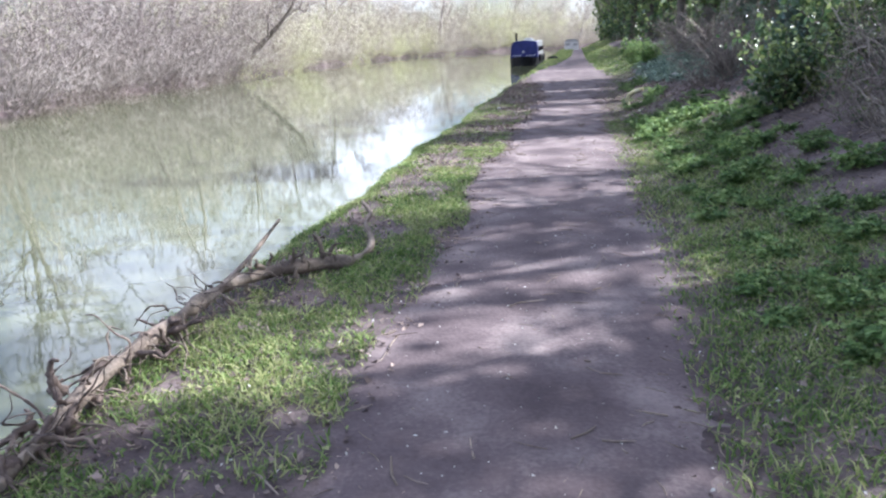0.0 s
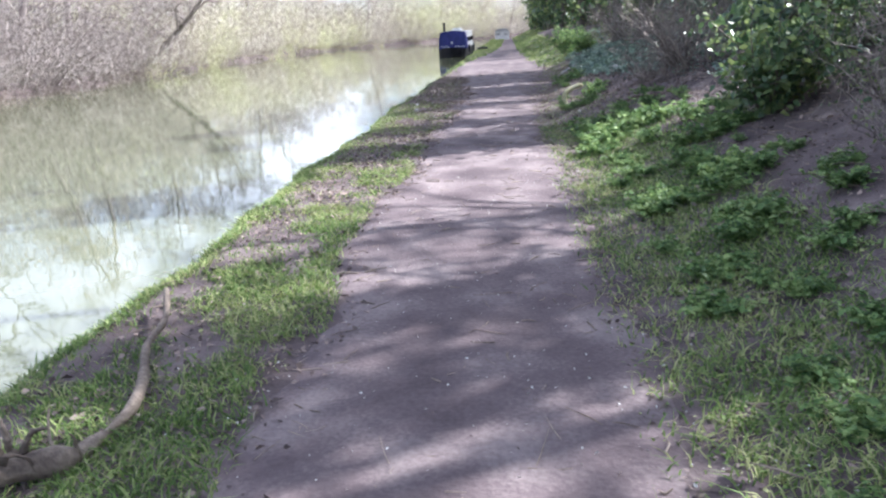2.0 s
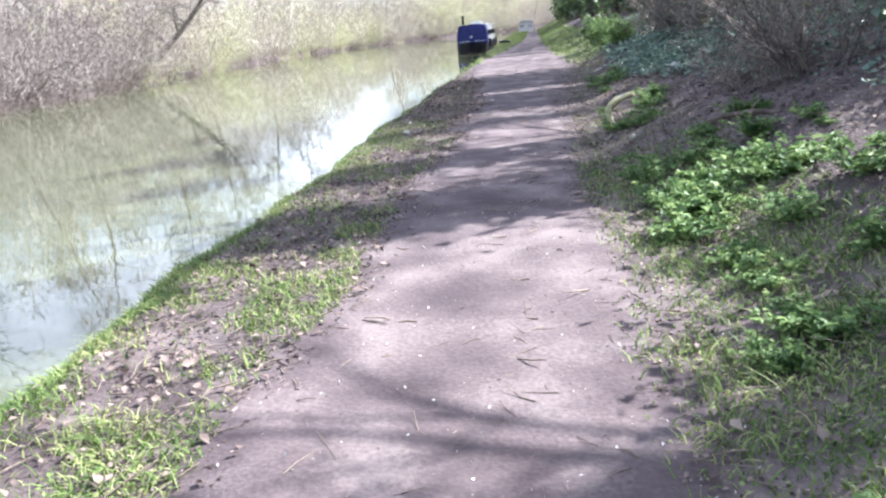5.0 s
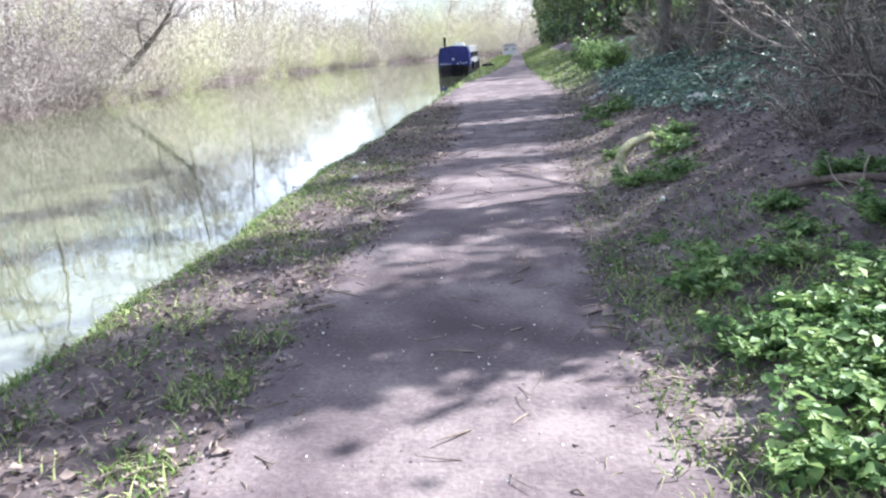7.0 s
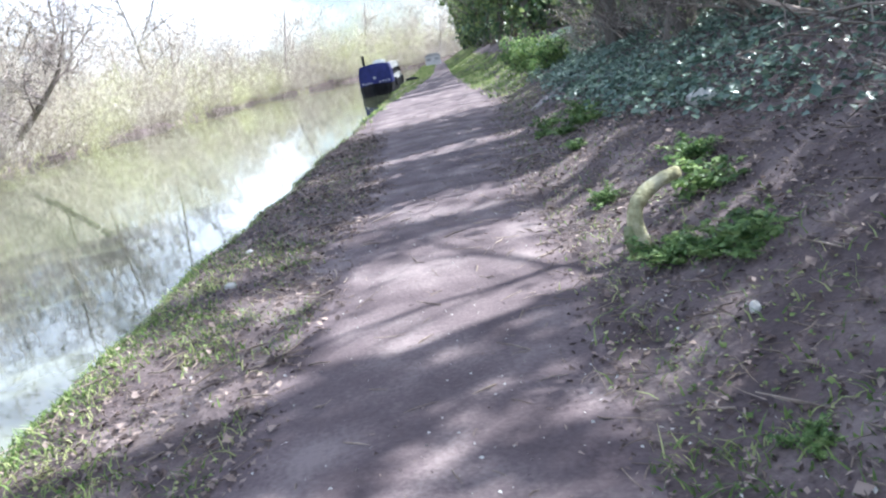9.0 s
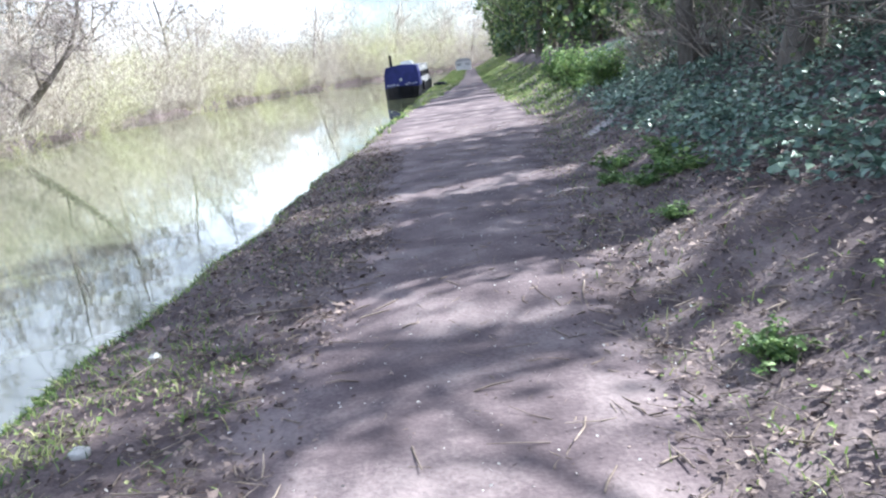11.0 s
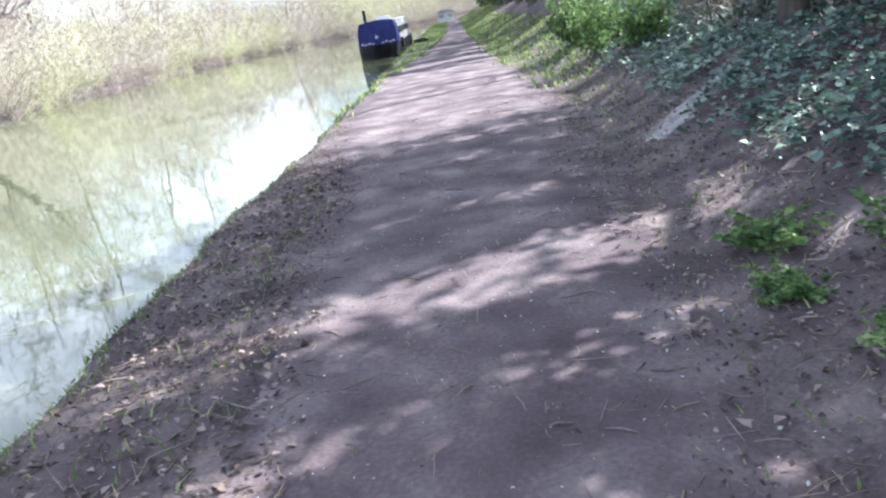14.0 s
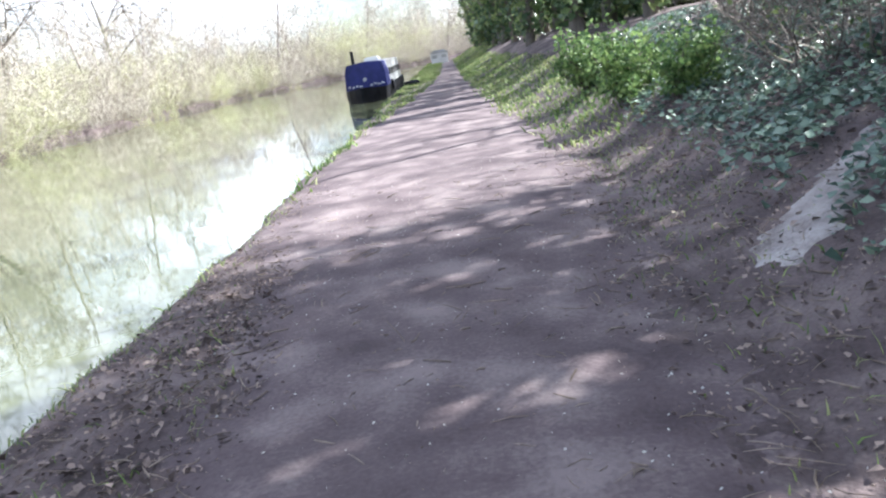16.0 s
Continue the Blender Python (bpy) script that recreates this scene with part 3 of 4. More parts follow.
for i in range(155):
    kind = "thick" if i < 38 else ("thin" if i < 128 else "stub")
    y0 = rr.uniform(4.2, 4.85) if kind == "stub" else rr.uniform(2.0, 3.5 if kind == "thick" else 4.0)
    j = min(7, int(np.searchsorted([m[1] for m in main], y0)) - 1)
    f = (y0 - main[j][1]) / (main[j + 1][1] - main[j][1])
    base = np.array(main[j]) * (1 - f) + np.array(main[j + 1]) * f
    if kind == "thick":
        d, ln, r0, bend, mt = (rr.normal(0.1, 0.6), rr.normal(-0.2, 1.0), rr.uniform(-0.3, 0.2)), rr.uniform(0.12, 0.4), rr.uniform(0.01, 0.026), 0.34, M_ROOT
    elif kind == "thin":
        d, ln, r0, bend, mt = (rr.normal(0.25, 0.8), rr.normal(-0.1, 1.0), rr.uniform(-0.3, 0.3)), rr.uniform(0.15, 0.5), rr.uniform(0.003, 0.009), 0.45, (M_ROOT if rr.uniform() < 0.5 else M_DEAD)
    else:
        d, ln, r0, bend, mt = (rr.normal(-0.1, 0.5), rr.normal(0, 0.5), rr.uniform(0.5, 1.3)), rr.uniform(0.08, 0.24), rr.uniform(0.008, 0.02), 0.3, M_DEAD
    line = wander(base + rr.normal(0, 0.035, 3), d, ln, 8, bend, -0.05 if kind != "stub" else 0.0, rr)
    line[:, 0] = np.maximum(line[:, 0], near_edge(line[:, 1]) - 0.02)
    line[:, 2] = np.maximum(line[:, 2], ground_z(np.maximum(line[:, 0], near_edge(line[:, 1]) + 0.06), line[:, 1]) + 0.008)
    ob = crooked("stub" if kind == "stub" else "root", line, r0, r0 * 0.35, mt, "", sides=4 if kind == "thin" else 6, knob=0.18, seed=100 + i)
    ob.parent = drift

# ---- curved mossy log, pale stone and litter on the bank ----
M_MOSSLOG = material("mossy_wood", [(0.24, 0.22, 0.11), (0.45, 0.42, 0.25), (0.62, 0.58, 0.42)], 7, 5, 0.85, 0.7, 45)
M_GREENWOOD = material("green_mossy_wood", [(0.09, 0.12, 0.05), (0.19, 0.21, 0.1), (0.33, 0.33, 0.2)], 8, 5, 0.9, 0.7, 45)
log = tagged(new("curved_log"), "pale bent log with a mossy side stem beside the path", "log")
ob = crooked("stem", [(1.08, 16.0, -0.14), (1.06, 16.02, 0.0), (1.03, 16.04, 0.12), (1.05, 16.06, 0.23), (1.14, 16.11, 0.3), (1.26, 16.17, 0.34), (1.36, 16.22, 0.35)], 0.056, 0.038, M_MOSSLOG, "", sides=12, knob=0.035, seed=9)
ob.parent = log
ob = crooked("side_stem", [(1.03, 15.96, -0.14), (1.0, 15.97, -0.02), (0.98, 15.99, 0.07), (0.985, 16.01, 0.13)], 0.042, 0.028, M_GREENWOOD, "", sides=10, knob=0.14, seed=10)
tagged(ob, "green moss-covered stem")
ob.parent = log
M_STONE = material("pale_stone", [(0.42, 0.4, 0.36), (0.55, 0.53, 0.49), (0.68, 0.66, 0.62)], 6, 5, 0.85, 0.4, 40)


def stone(name, x, y, sx, sy, sz, label, category, seed, mat=None):
    bm = bmesh.new()
    bmesh.ops.create_icosphere(bm, subdivisions=2, radius=1.0)
    rs = np.random.default_rng(seed)
    o = rs.uniform(0, 50, 3)
    for v in bm.verts:
        k = 1 + 0.35 * noise.noise(Vector(o) + v.co * 1.4)
        v.co = Vector((v.co.x * sx * k, v.co.y * sy * k, v.co.z * sz * k))
    me = bpy.data.meshes.new(name)
    bm.to_mesh(me)
    bm.free()
    me.materials.append(mat or M_STONE)
    ob_ = new(name, me)
    ob_.location = (x, y, float(ground_z(x, y)) + sz * 0.35)
    return tagged(ob_, label, category)


stone("stone", 2.25, 18.3, 0.15, 0.1, 0.08, "pale flat stone lying on the leafy bank", "stone", 3)
stone("stone", 1.18, 14.71, 0.025, 0.03, 0.035, "small white stone on the leaf litter", "stone", 4)
stone("stone", -1.85, 18.1, 0.04, 0.035, 0.03, "small pale stone on the verge", "stone", 5)
stone("stone", -1.75, 17.1, 0.05, 0.04, 0.03, "small pale stone on the verge", "stone", 6)

STICKS = [((-1.54, 18.7), (-1.08, 18.74), 0.013), ((-0.19, 18.55), (-0.1, 18.55), 0.008), ((0.24, 18.7), (0.32, 18.41), 0.011), ((0.01, 18.9), (0.15, 19.01), 0.008),
          ((0.17, 6.63), (0.27, 6.77), 0.01), ((0.05, 6.6), (0.3, 6.62), 0.006), ((-1.06, 19.69), (-0.86, 19.42), 0.007), ((-1.02, 19.05), (-0.75, 19.13), 0.01),
          ((0.17, 18.51), (0.19, 18.39), 0.012), ((-1.28, 11.78), (-1.0, 11.42), 0.009), ((0.39, 12.55), (0.5, 12.63), 0.011), ((-1.47, 23.03), (-1.37, 22.57), 0.009),
          ((-0.12, 8.96), (0.02, 8.95), 0.006), ((0.3, 7.4), (0.52, 7.5), 0.006), ((1.5, 21.0), (1.75, 20.7), 0.008), ((0.55, 18.7), (0.5, 18.2), 0.009), ((0.1, 5.4), (0.24, 5.5), 0.007),
          ((1.1, 4.1), (1.3, 3.95), 0.007), ((0.9, 10.7), (1.15, 10.55), 0.007), ((-1.3, 9.6), (-1.05, 9.45), 0.007)]
for i, ((x0, y0), (x1, y1), rad) in enumerate(STICKS):
    rad *= 0.65
    mx, my = (x0 + x1) / 2 + rr.normal(0, 0.02), (y0 + y1) / 2 + rr.normal(0, 0.02)
    crooked("stick", [(x, y, float(ground_z(x, y)) + rad + 0.008) for x, y in ((x0, y0), (mx, my), (x1, y1))], rad, rad * 0.6, M_ROOT if i % 3 else M_DEAD, "short broken brown stick lying on the ground", "stick", "sticks on the towpath", 6, 0.12, 200 + i)
crooked("fallen_branch", [(3.2, 18.2, 1.0), (3.05, 19.3, 1.25), (2.95, 20.6, 1.62)], 0.03, 0.015, M_DEAD, "pale dead branch leaning on the bank", "branch", "", 7, 0.1, 301)
crooked("fallen_branch", [(2.3, 13.0, 0.42), (2.15, 13.4, 0.42), (1.9, 13.7, 0.36), (1.75, 13.9, 0.27)], 0.03, 0.018, M_ROOT, "dark dead branch lying on the bank", "branch", "", 7, 0.1, 302)

for pts, r0 in (([(1.62, 12.69, 0.16), (1.74, 12.5, 0.27), (1.86, 12.32, 0.26)], 0.008), ([(1.93, 13.14, 0.3), (2.05, 13.4, 0.46), (2.19, 13.66, 0.5)], 0.009), ([(1.97, 13.2, 0.3), (1.9, 13.45, 0.42), (1.96, 13.7, 0.5)], 0.006), ([(3.0, 13.0, 0.72), (3.1, 13.6, 0.86), (3.25, 14.2, 0.98)], 0.014)):
    crooked("fallen_branch", pts, r0, r0 * 0.6, M_DEAD, "thin pale dead branch lying on the bank", "branch", "dead branches on the bank", 6, 0.1, 310 + int(r0 * 1000))

# ---- bare earth slide down the bank ----
M_DUST = material("dusty_earth", [(0.17, 0.145, 0.135), (0.31, 0.275, 0.265), (0.44, 0.4, 0.385)], 4, 10, 0.95, 0.7, 45)
sl = np.linspace(0, 1, 70)
cx, cy = 1.42 + 1.32 * sl, 24.9 + 1.27 * sl
half = np.interp(sl, [0, 0.2, 0.5, 1], [0.2, 0.27, 0.19, 0.12])
sw = np.linspace(-1.3, 1.3, 24)
half = half * (1 + 0.22 * np.sin(sl * 19 + 1) * np.sin(sl * 47) + 0.1 * np.sin(sl * 83))
SX, SY = cx[:, None] + 0.72 * half[:, None] * sw, cy[:, None] - 0.69 * half[:, None] * sw
lump = 0.5 * ripple(SX * 5, SY * 5) + 0.4 * ripple(SX * 13 + 1, SY * 13)
rim = np.clip(np.maximum(np.abs(sw)[None, :] - 0.5, 0) / 0.8 + np.maximum(0.25 - sl, 0)[:, None] / 0.25, 0, 1)
SZ = ground_z(SX, SY) + 0.022 - 0.07 * rim ** 1.5 + 0.02 * lump * (0.5 + rim)
_i, _j = np.meshgrid(np.arange(69), np.arange(23), indexing="ij")
_q = _i * 24 + _j
tagged(new("earth_slide", mesh_of("earth_slide", np.stack([SX, SY, SZ], -1).reshape(-1, 3), np.stack([_q, _q + 1, _q + 25, _q + 24], -1).reshape(-1, 4), M_DUST, True)), "strip of bare grey dusty earth worn down the ivy bank", "earth slide", kind="structure")

# ---- herbs beside the path ----
herbs = [herb(71, 0.2, 22), herb(72, 0.26, 16), herb(73, 0.14, 26)]
for h in herbs:
    tagged(h, "leafy green herb growing at the foot of the bank", "plant", "herbs beside the towpath")
HERBS = [(1.11, 15.67), (1.28, 15.49), (1.37, 15.19), (1.13, 17.31), (1.6, 16.51), (0.98, 13.84), (1.23, 11.52), (1.06, 11.17), (1.0, 12.08), (1.34, 12.25), (1.03, 12.73), (2.13, 13.8), (1.8, 17.22), (1.77, 21.57), (1.32, 21.55), (1.43, 20.95), (1.68, 20.82), (1.84, 20.62), (1.3, 19.53), (1.4, 22.15), (1.26, 21.68), (1.26, 8.24), (1.63, 8.08), (1.29, 11.18), (1.28, 5.4), (1.44, 8.01), (1.3, 11.53), (2.03, 13.75), (1.45, 15.4), (1.2, 15.8)]
while len(HERBS) < 125:
    y = r.uniform(1.5, 12.6)
    x = float(path_right(y)) + r.uniform(0.3, 1.7)
    if not (13.3 < y < 15.0 and x < 1.6):
        HERBS.append((x, y))
while len(HERBS) < 143:
    y = r.uniform(11.3, 13.7)
    HERBS.append((float(path_right(y)) + r.uniform(0.55, 1.7), y))
for i, (x, y) in enumerate(HERBS):
    (put if i < 3 else put_copy)(herbs[i % 3], x, y, r.uniform(0, 6.28), r.uniform(0.7, 1.3))


# ---- ground cover ----
def scatter(n, x0, x1, y0, y1, chance, lift=0.0):
    x, y = rng.uniform(x0, x1, n), rng.uniform(y0, y1, n)
    keep = rng.uniform(0, 1, n) < chance(x, y)
    x, y = x[keep], y[keep]
    return np.stack([x, y, ground_z(x, y) + lift], 1)


def band(v, a, b, soft):
    return np.clip((v - a) / soft, 0, 1) * np.clip((b - v) / soft, 0, 1)


def patchy(x, y):
    return np.clip(0.5 + 0.9 * ripple(x * 1.7, y * 1.7, 1.0) + 0.5 * ripple(x * 5 + 3, y * 5, 1.0), 0, 1)


def left_grass(x, y):
    green = np.interp(y, [-2, 7.5, 9, 12, 17, 19, 27, 32, 60], [0.85, 0.8, 0.55, 0.55, 0.6, 0.08, 0.1, 0.3, 1])
    rim = np.exp(-((x - near_edge(y)) / 0.14) ** 2) * np.interp(y, [0, 19, 24, 28], [1, 1, 0.5, 0.1])
    return np.clip(band(x, near_edge(y) - 0.03, path_left(y) + 0.08, 0.1) * green * np.clip(1.9 * patchy(x, y) - 0.45, 0.05, 1) + rim * (x > near_edge(y) - 0.04), 0, 1)


def right_grass(x, y):
    green = np.interp(y, [-2, 9, 13, 17, 24, 29, 34, 60], [0.95, 0.8, 0.5, 0.15, 0.1, 0.3, 0.9, 1])
    return band(x, path_right(y) - 0.22, path_right(y) + np.interp(y, [0, 14, 30, 40], [1.45, 1.3, 1.2, 2.2]), 0.42) * green * np.clip(0.35 + 0.9 * patchy(x + 7, y), 0, 1)


g = np.concatenate([scatter(80000, -2.5, -0.9, 0.5, 12, left_grass), scatter(45000, -2.5, -0.9, 12, 30, left_grass), scatter(115000, 0.5, 3.2, 0.5, 14, right_grass), scatter(30000, 0.5, 3.2, 14, 30, right_grass)])
tagged(new("grass", mesh_of("grass", *blades(g, 0.046, 0.009, lean=0.8), M_GRASS)), "short green grass on the towpath verges", "grass", kind="stuff")
g = np.concatenate([scatter(26000, -2.4, -0.9, 0.5, 18, left_grass, 0.014), scatter(30000, 0.6, 3.0, 0.5, 18, right_grass, 0.014)])
tagged(new("clover", mesh_of("clover", *leaves(g, 0.017, flat=0.5, long=1.1), M_GRASS)), "low mossy clover leaves among the grass", "clover", kind="stuff")
g = np.concatenate([scatter(22000, -2.4, -0.5, 30, 70, left_grass), scatter(30000, 0.6, 4.0, 30, 75, right_grass), scatter(16000, 0.4, 6.0, 70, 108, lambda x, y: np.clip((x - path_right(y)) * 2, 0, 1)), scatter(6000, -2.1, -0.4, 70, 104, lambda x, y: np.clip((path_left(y) - x) * 2, 0, 1))])
tagged(new("grass", mesh_of("grass", *blades(g, 0.085, 0.03, lean=0.6), M_GRASS)), "bright green grass along the far towpath", "grass", kind="stuff")


def litter_chance(x, y):
    left = band(x, near_edge(y), path_left(y) + 0.4, 0.3) * np.interp(y, [0, 7, 10, 13, 26.5, 28, 33], [0.45, 0.4, 0.7, 1, 1, 0.25, 0.1])
    right = band(x, path_right(y) - 0.45, path_right(y) + 3.5, 0.45) * np.interp(y, [0, 10, 13, 19, 22, 28, 33], [0.3, 0.4, 0.9, 0.9, 0.5, 0.4, 0.3])
    return np.clip((left + right) * (0.5 + 0.65 * patchy(x + 2, y + 5)) + np.interp(y, [0, 10, 17, 26, 30], [0.045, 0.045, 0.15, 0.15, 0.04]), 0, 1)


g = scatter(105000, -2.3, 3.6, 1, 31, litter_chance, 0.01)


def broad_chance(x, y):
    left = band(x, near_edge(y), path_left(y) + 0.3, 0.25) * np.interp(y, [1, 7, 9, 11, 17, 19, 26.3, 27.8], [0.22, 0.3, 0.6, 0.8, 0.5, 1, 1, 0.1])
    right = band(x, path_right(y) - 0.1, path_right(y) + 2.6, 0.5) * np.interp(y, [1, 9, 12, 19, 22, 30], [0.05, 0.25, 0.5, 0.5, 0.28, 0.2])
    return np.clip((left + right) * (0.3 + 0.9 * patchy(x + 4, y + 1)), 0, 1)


broad = scatter(60000, -2.3, 3.4, 1, 31, broad_chance, 0.016)
broad[:, 2] += rng.uniform(0, 0.012, len(broad))
tagged(new("leaf_litter", mesh_of("leaf_litter", *join([leaves(g, 0.0135, flat=0.3, long=1.9, spread=0.45), leaves(broad, 0.025, flat=0.45, long=1.4, spread=0.45)]), M_LITTER)), "dry brown fallen leaves covering the verges and bank", "leaf litter", kind="stuff")
rng.shuffle(g)
g = scatter(14000, -2.2, 3.2, 1, 30, lambda x, y: litter_chance(x, y) * 0.8 + 0.12, 0.012)
tw = []
for p in g[:6500]:
    a, ln = rng.uniform(0, 6.28), rng.uniform(0.04, 0.16)
    d = np.array([math.cos(a), math.sin(a), rng.normal(0, 0.12)]) * ln
    k = rng.choice([1.0, 1.0, 1.0, 1.9])
    tw.append(tube(np.array([p, p + d * 0.5 + rng.normal(0, 0.006, 3), p + d * rng.uniform(0.8, 1.6)]) + (0, 0, 0.003 + 0.002 * k), np.array([0.0022, 0.0026, 0.0014]) * k, 4))
tagged(new("twig_litter", mesh_of("twig_litter", *join(tw), M_DEAD)), "small dry twigs scattered over the ground", "twigs", kind="stuff")
g = scatter(9000, -1.6, 1.2, 1, 31, lambda x, y: np.full(len(x), 0.5), 0.016)
tagged(new("grit", mesh_of("grit", *leaves(g, 0.007, flat=0.2, long=1.6, spread=0.7), M_STONE)), "pale chips and grit on the towpath", "grit", kind="stuff")


def ivy_chance(x, y):
    d = x - path_right(y)
    up = np.clip((d - np.interp(y, [14, 20, 24, 30, 34], [1.9, 1.0, 0.75, 0.75, 1.3])) / 0.3, 0, 1)
    slide = np.abs((x - 1.42) * 0.69 - (y - 24.95) * 0.72 + 0.08) < np.interp(x, [1.4, 2.0, 2.9], [0.26, 0.19, 0.13])
    slide &= (x < 2.8)
    return up * np.where(slide, 0, 1) * (0.35 + 0.8 * patchy(x, y + 9)) * np.interp(y, [8, 15, 20, 33, 40], [0.15, 0.3, 1, 1, 0.3])


g = scatter(66000, 1.4, 5.0, 10, 38, ivy_chance, 0.03)
g[:, 2] += rng.uniform(0, 0.12, len(g))
tagged(new("ground_ivy", mesh_of("ground_ivy", *leaves(g, 0.052, flat=0.35, long=1.15), M_IVY)), "dark glossy ivy carpeting the bank", "ivy", kind="stuff")


# ---- moored narrowboat ----
def box_bm(x0, x1, y0, y1, z0, z1, bev=0.02, taper=0.0):
    bm = bmesh.new()
    bmesh.ops.create_cube(bm, size=1.0)
    for v in bm.verts:
        top = v.co.z > 0
        v.co = Vector(((x0 + x1) / 2 + v.co.x * (x1 - x0), (y0 + y1) / 2 + v.co.y * (y1 - y0), z1 if top else z0))
        if top:
            v.co.x += (taper if v.co.x < (x0 + x1) / 2 else -taper)
    bmesh.ops.bevel(bm, geom=list(bm.edges), offset=bev, segments=2, affect="EDGES")
    return bm


boat = tagged(new("narrowboat"), "moored narrowboat with black hull and blue canvas front", "boat")
BX, BY, HW = -3.92, 55.0, 1.03
hb = bmesh.new()
rings = []
for y, w, top in ((0.0, 0.06, 0.24), (0.35, 0.36, 0.2), (0.9, 0.7, 0.15), (1.6, 0.93, 0.1), (2.4, HW, 0.08), (9, HW, 0.12), (15.0, HW, 0.14), (16.0, 0.8, 0.2), (16.5, 0.4, 0.24)):
    rings.append([hb.verts.new((BX + sx * w * k, BY + y, z)) for sx, k, z in ((-1, 0.9, -0.9), (-1, 1, -0.2), (-1, 1.0, top), (1, 1.0, top), (1, 1, -0.2), (1, 0.9, -0.9))])
for a, b in zip(rings, rings[1:]):
    for k in range(6):
        hb.faces.new((a[k], a[(k + 1) % 6], b[(k + 1) % 6], b[k]))
hb.faces.new(rings[0][::-1])
hb.faces.new(rings[-1])
bmesh.ops.recalc_face_normals(hb, faces=hb.faces)
hull = bm_part("hull", hb, M_HULL, boat, "black steel hull")
bm_part("cabin", box_bm(BX - 0.95, BX + 0.95, BY + 4.4, BY + 14.2, 0.06, 1.24, 0.04, 0.1), M_GREY, boat, "pale grey cabin side")
bm_part("roof", box_bm(BX - 0.9, BX + 0.9, BY + 4.3, BY + 14.3, 1.24, 1.29, 0.02), M_WHITE, boat, "white roof")
cv = bmesh.new()
prof = ((-1.0, 0.08), (-0.97, 0.8), (-0.86, 1.25), (0, 1.34), (0.86, 1.25), (0.97, 0.8), (1.0, 0.08))
fr = [cv.verts.new((BX + x, BY + 2.15 + 0.25 * z, z)) for x, z in prof]
bk = [cv.verts.new((BX + x, BY + 4.38, z)) for x, z in prof]
cv.faces.new(fr)
cv.faces.new(bk[::-1])
for k in range(len(prof)):
    cv.faces.new((fr[k], bk[k], bk[(k + 1) % len(prof)], fr[(k + 1) % len(prof)]))
bmesh.ops.recalc_face_normals(cv, faces=cv.faces)
bmesh.ops.bevel(cv, geom=list(cv.edges), offset=0.03, segments=2, affect="EDGES")
cover = bm_part("canvas_cover", cv, M_BLUE, boat, "deep blue canvas cover")
for side_, turns in ((-1, 4), (1, 4)):
    for k in range(turns):
        x = side_ * (0.24 + 0.18 * k)
        sc = bmesh.new()
        for a in range(9):
            c0, c1 = radians(-40 + 32 * a), radians(-8 + 32 * a)
            q0, q1 = 0.075 - 0.004 * a, 0.071 - 0.004 * a
            quad = [sc.verts.new((BX + x + side_ * q * math.cos(c), BY + 2.12 + dy, 0.22 + 0.035 * (k % 2) + q * math.sin(c))) for dy in (0.0, 0.04) for q, c in ((q0, c0), (q1, c1), (q1 - 0.03, c1), (q0 - 0.03, c0))]
            for f_ in ((0, 1, 2, 3), (7, 6, 5, 4), (0, 4, 5, 1), (2, 6, 7, 3)):
                sc.faces.new([quad[m] for m in f_])
        bm_part("ornament", sc, M_WHITE, cover, "white painted scroll")
em = bmesh.new()
bmesh.ops.create_circle(em, cap_ends=True, segments=5, radius=0.1)
bmesh.ops.rotate(em, verts=em.verts, cent=(0, 0, 0), matrix=Matrix.Rotation(radians(90), 3, "X"))
ext = bmesh.ops.extrude_face_region(em, geom=list(em.faces))
bmesh.ops.translate(em, verts=[v for v in ext["geom"] if isinstance(v, bmesh.types.BMVert)], vec=(0, 0.05, 0))
bmesh.ops.translate(em, verts=em.verts, vec=(BX - 0.04, BY + 2.23, 0.52))
bm_part("emblem", em, M_GREY, cover, "faded pale emblem")
ch = bmesh.new()
bmesh.ops.create_cone(ch, cap_ends=True, segments=14, radius1=0.085, radius2=0.075, depth=0.62)
bmesh.ops.translate(ch, verts=ch.verts, vec=(BX - 0.74, BY + 4.7, 1.58))
chim = bm_part("chimney", ch, M_HULL, boat, "black stove chimney")
ring = bmesh.new()
bmesh.ops.create_cone(ring, cap_ends=True, segments=14, radius1=0.105, radius2=0.1, depth=0.07)
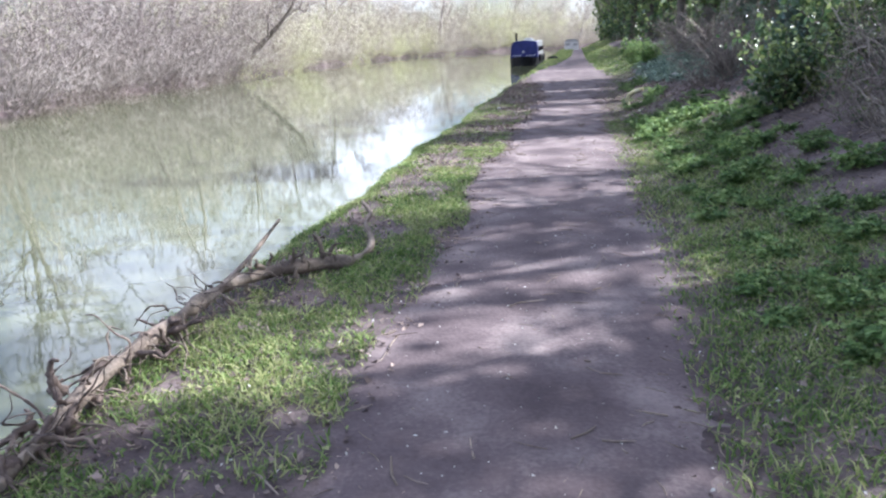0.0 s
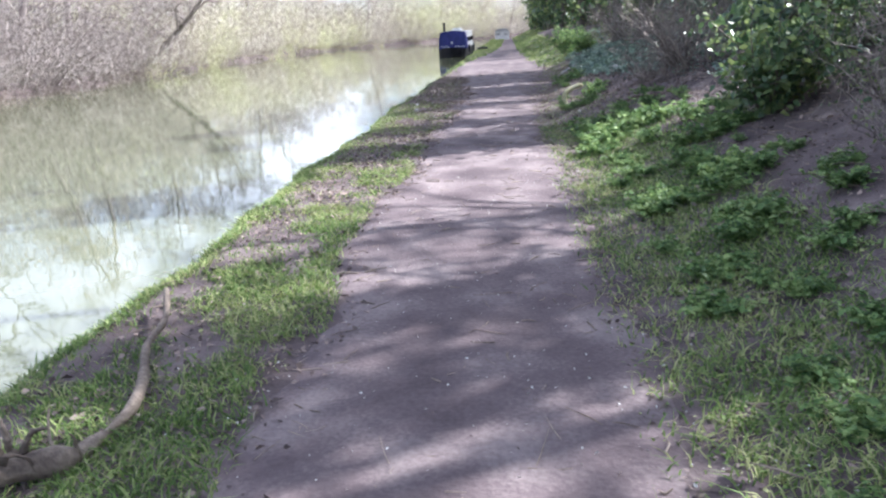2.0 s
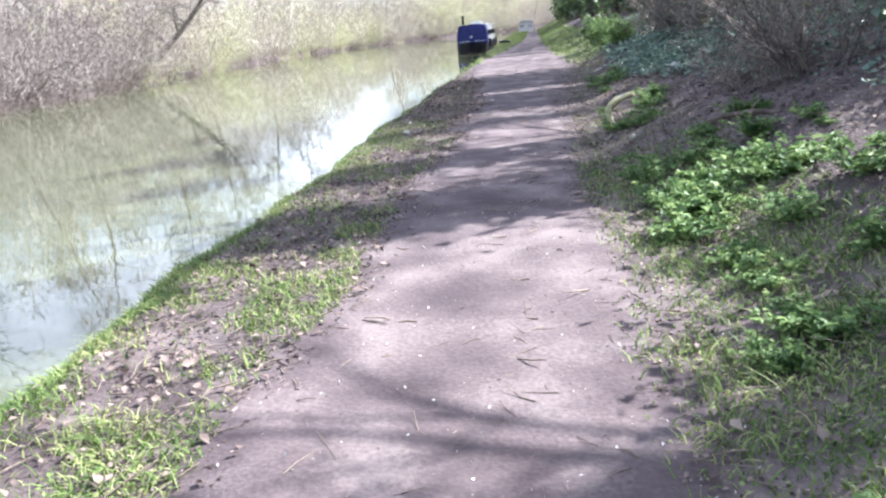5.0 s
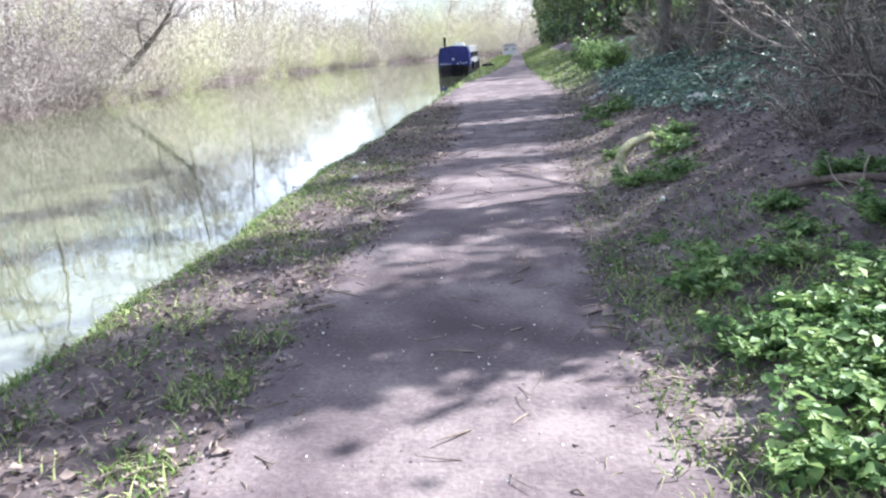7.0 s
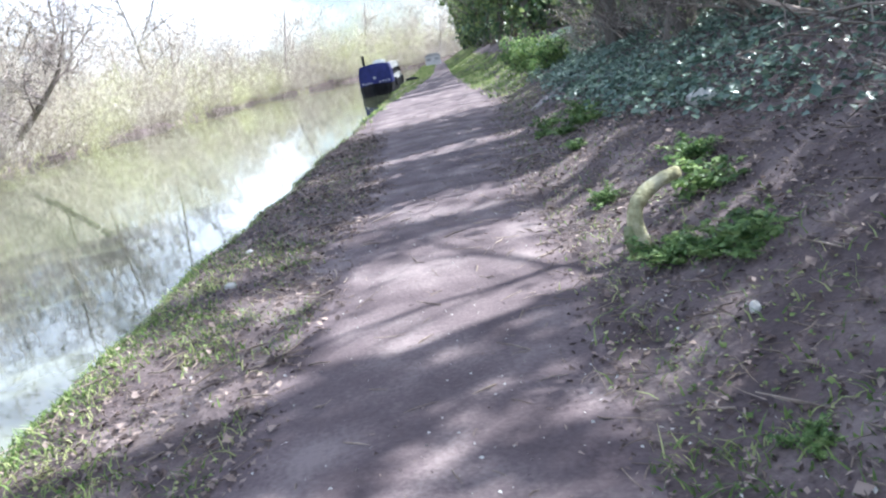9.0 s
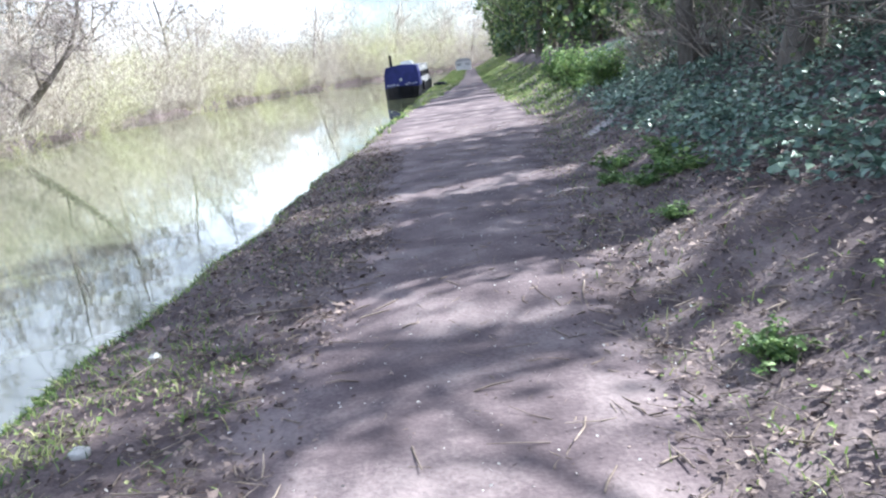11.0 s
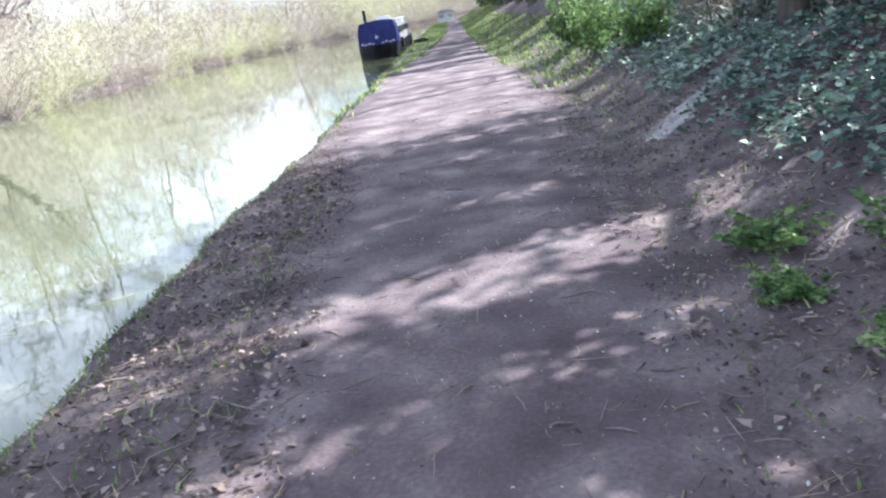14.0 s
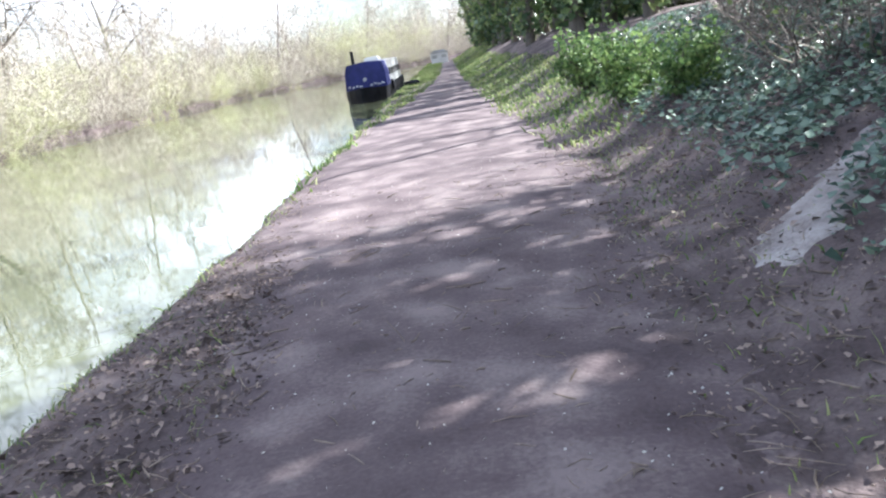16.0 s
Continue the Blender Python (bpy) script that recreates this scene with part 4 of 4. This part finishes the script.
bmesh.ops.translate(ring, verts=ring.verts, vec=(BX - 0.74, BY + 4.7, 1.87))
bm_part("cowl", ring, M_HULL, chim)
bm_part("roof_box", box_bm(BX - 0.3, BX + 0.55, BY + 5.2, BY + 6.6, 1.29, 1.52, 0.06, 0.12), M_WHITE, boat, "white box on the roof")
for k in range(5):
    bm_part("porthole", box_bm(BX + 0.915, BX + 0.96, BY + 5.4 + 1.8 * k, BY + 6.0 + 1.8 * k, 0.5, 0.85, 0.05), M_HULL, boat, "dark cabin window")
fen = bmesh.new()
bmesh.ops.create_cone(fen, cap_ends=True, segments=10, radius1=0.07, radius2=0.07, depth=0.5)
bmesh.ops.translate(fen, verts=fen.verts, vec=(BX + HW + 0.08, BY + 4.0, 0.05))
bm_part("fender", fen, M_HULL, boat, "black side fender")

stone("sack", -1.75, 57.0, 0.38, 0.22, 0.16, "black sack lying on the grass by the boat", "sack", 8, M_HULL)

# ---- white hut at the end of the straight, standing in for a vague pale shape ----
hut = tagged(new("hut"), "small white hut with a grey pitched roof, guessed from a vague pale shape beside the towpath", "hut")
HX, HY = -0.7, 97.5
hz = float(ground_z(HX, HY))
bm_part("wall", box_bm(HX - 0.85, HX + 0.85, HY, HY + 3, hz, hz + 1.0, 0.03), M_WHITE, hut)
gb = bmesh.new()
tri = [[gb.verts.new((HX + dx, HY + dy, hz + z)) for dx, z in ((-0.95, 0.98), (0.95, 0.98), (0.5, 1.3), (-0.5, 1.3))] for dy in (-0.12, 3.12)]
for f_ in ((tri[0][0], tri[0][1], tri[0][2], tri[0][3]), (tri[1][3], tri[1][2], tri[1][1], tri[1][0])):
    gb.faces.new(f_)
for k in range(4):
    gb.faces.new((tri[0][(k + 1) % 4], tri[0][k], tri[1][k], tri[1][(k + 1) % 4]))
bm_part("roof", gb, M_GREY, hut, "pale grey pitched roof")
# Windows are made up, pale so that they hardly show.
for dx in (-0.5, 0.45):
    bm_part("window", box_bm(HX + dx - 0.24, HX + dx + 0.24, HY - 0.03, HY + 0.05, hz + 0.5, hz + 0.8, 0.01), M_GREY, hut, "made-up pale grey window")
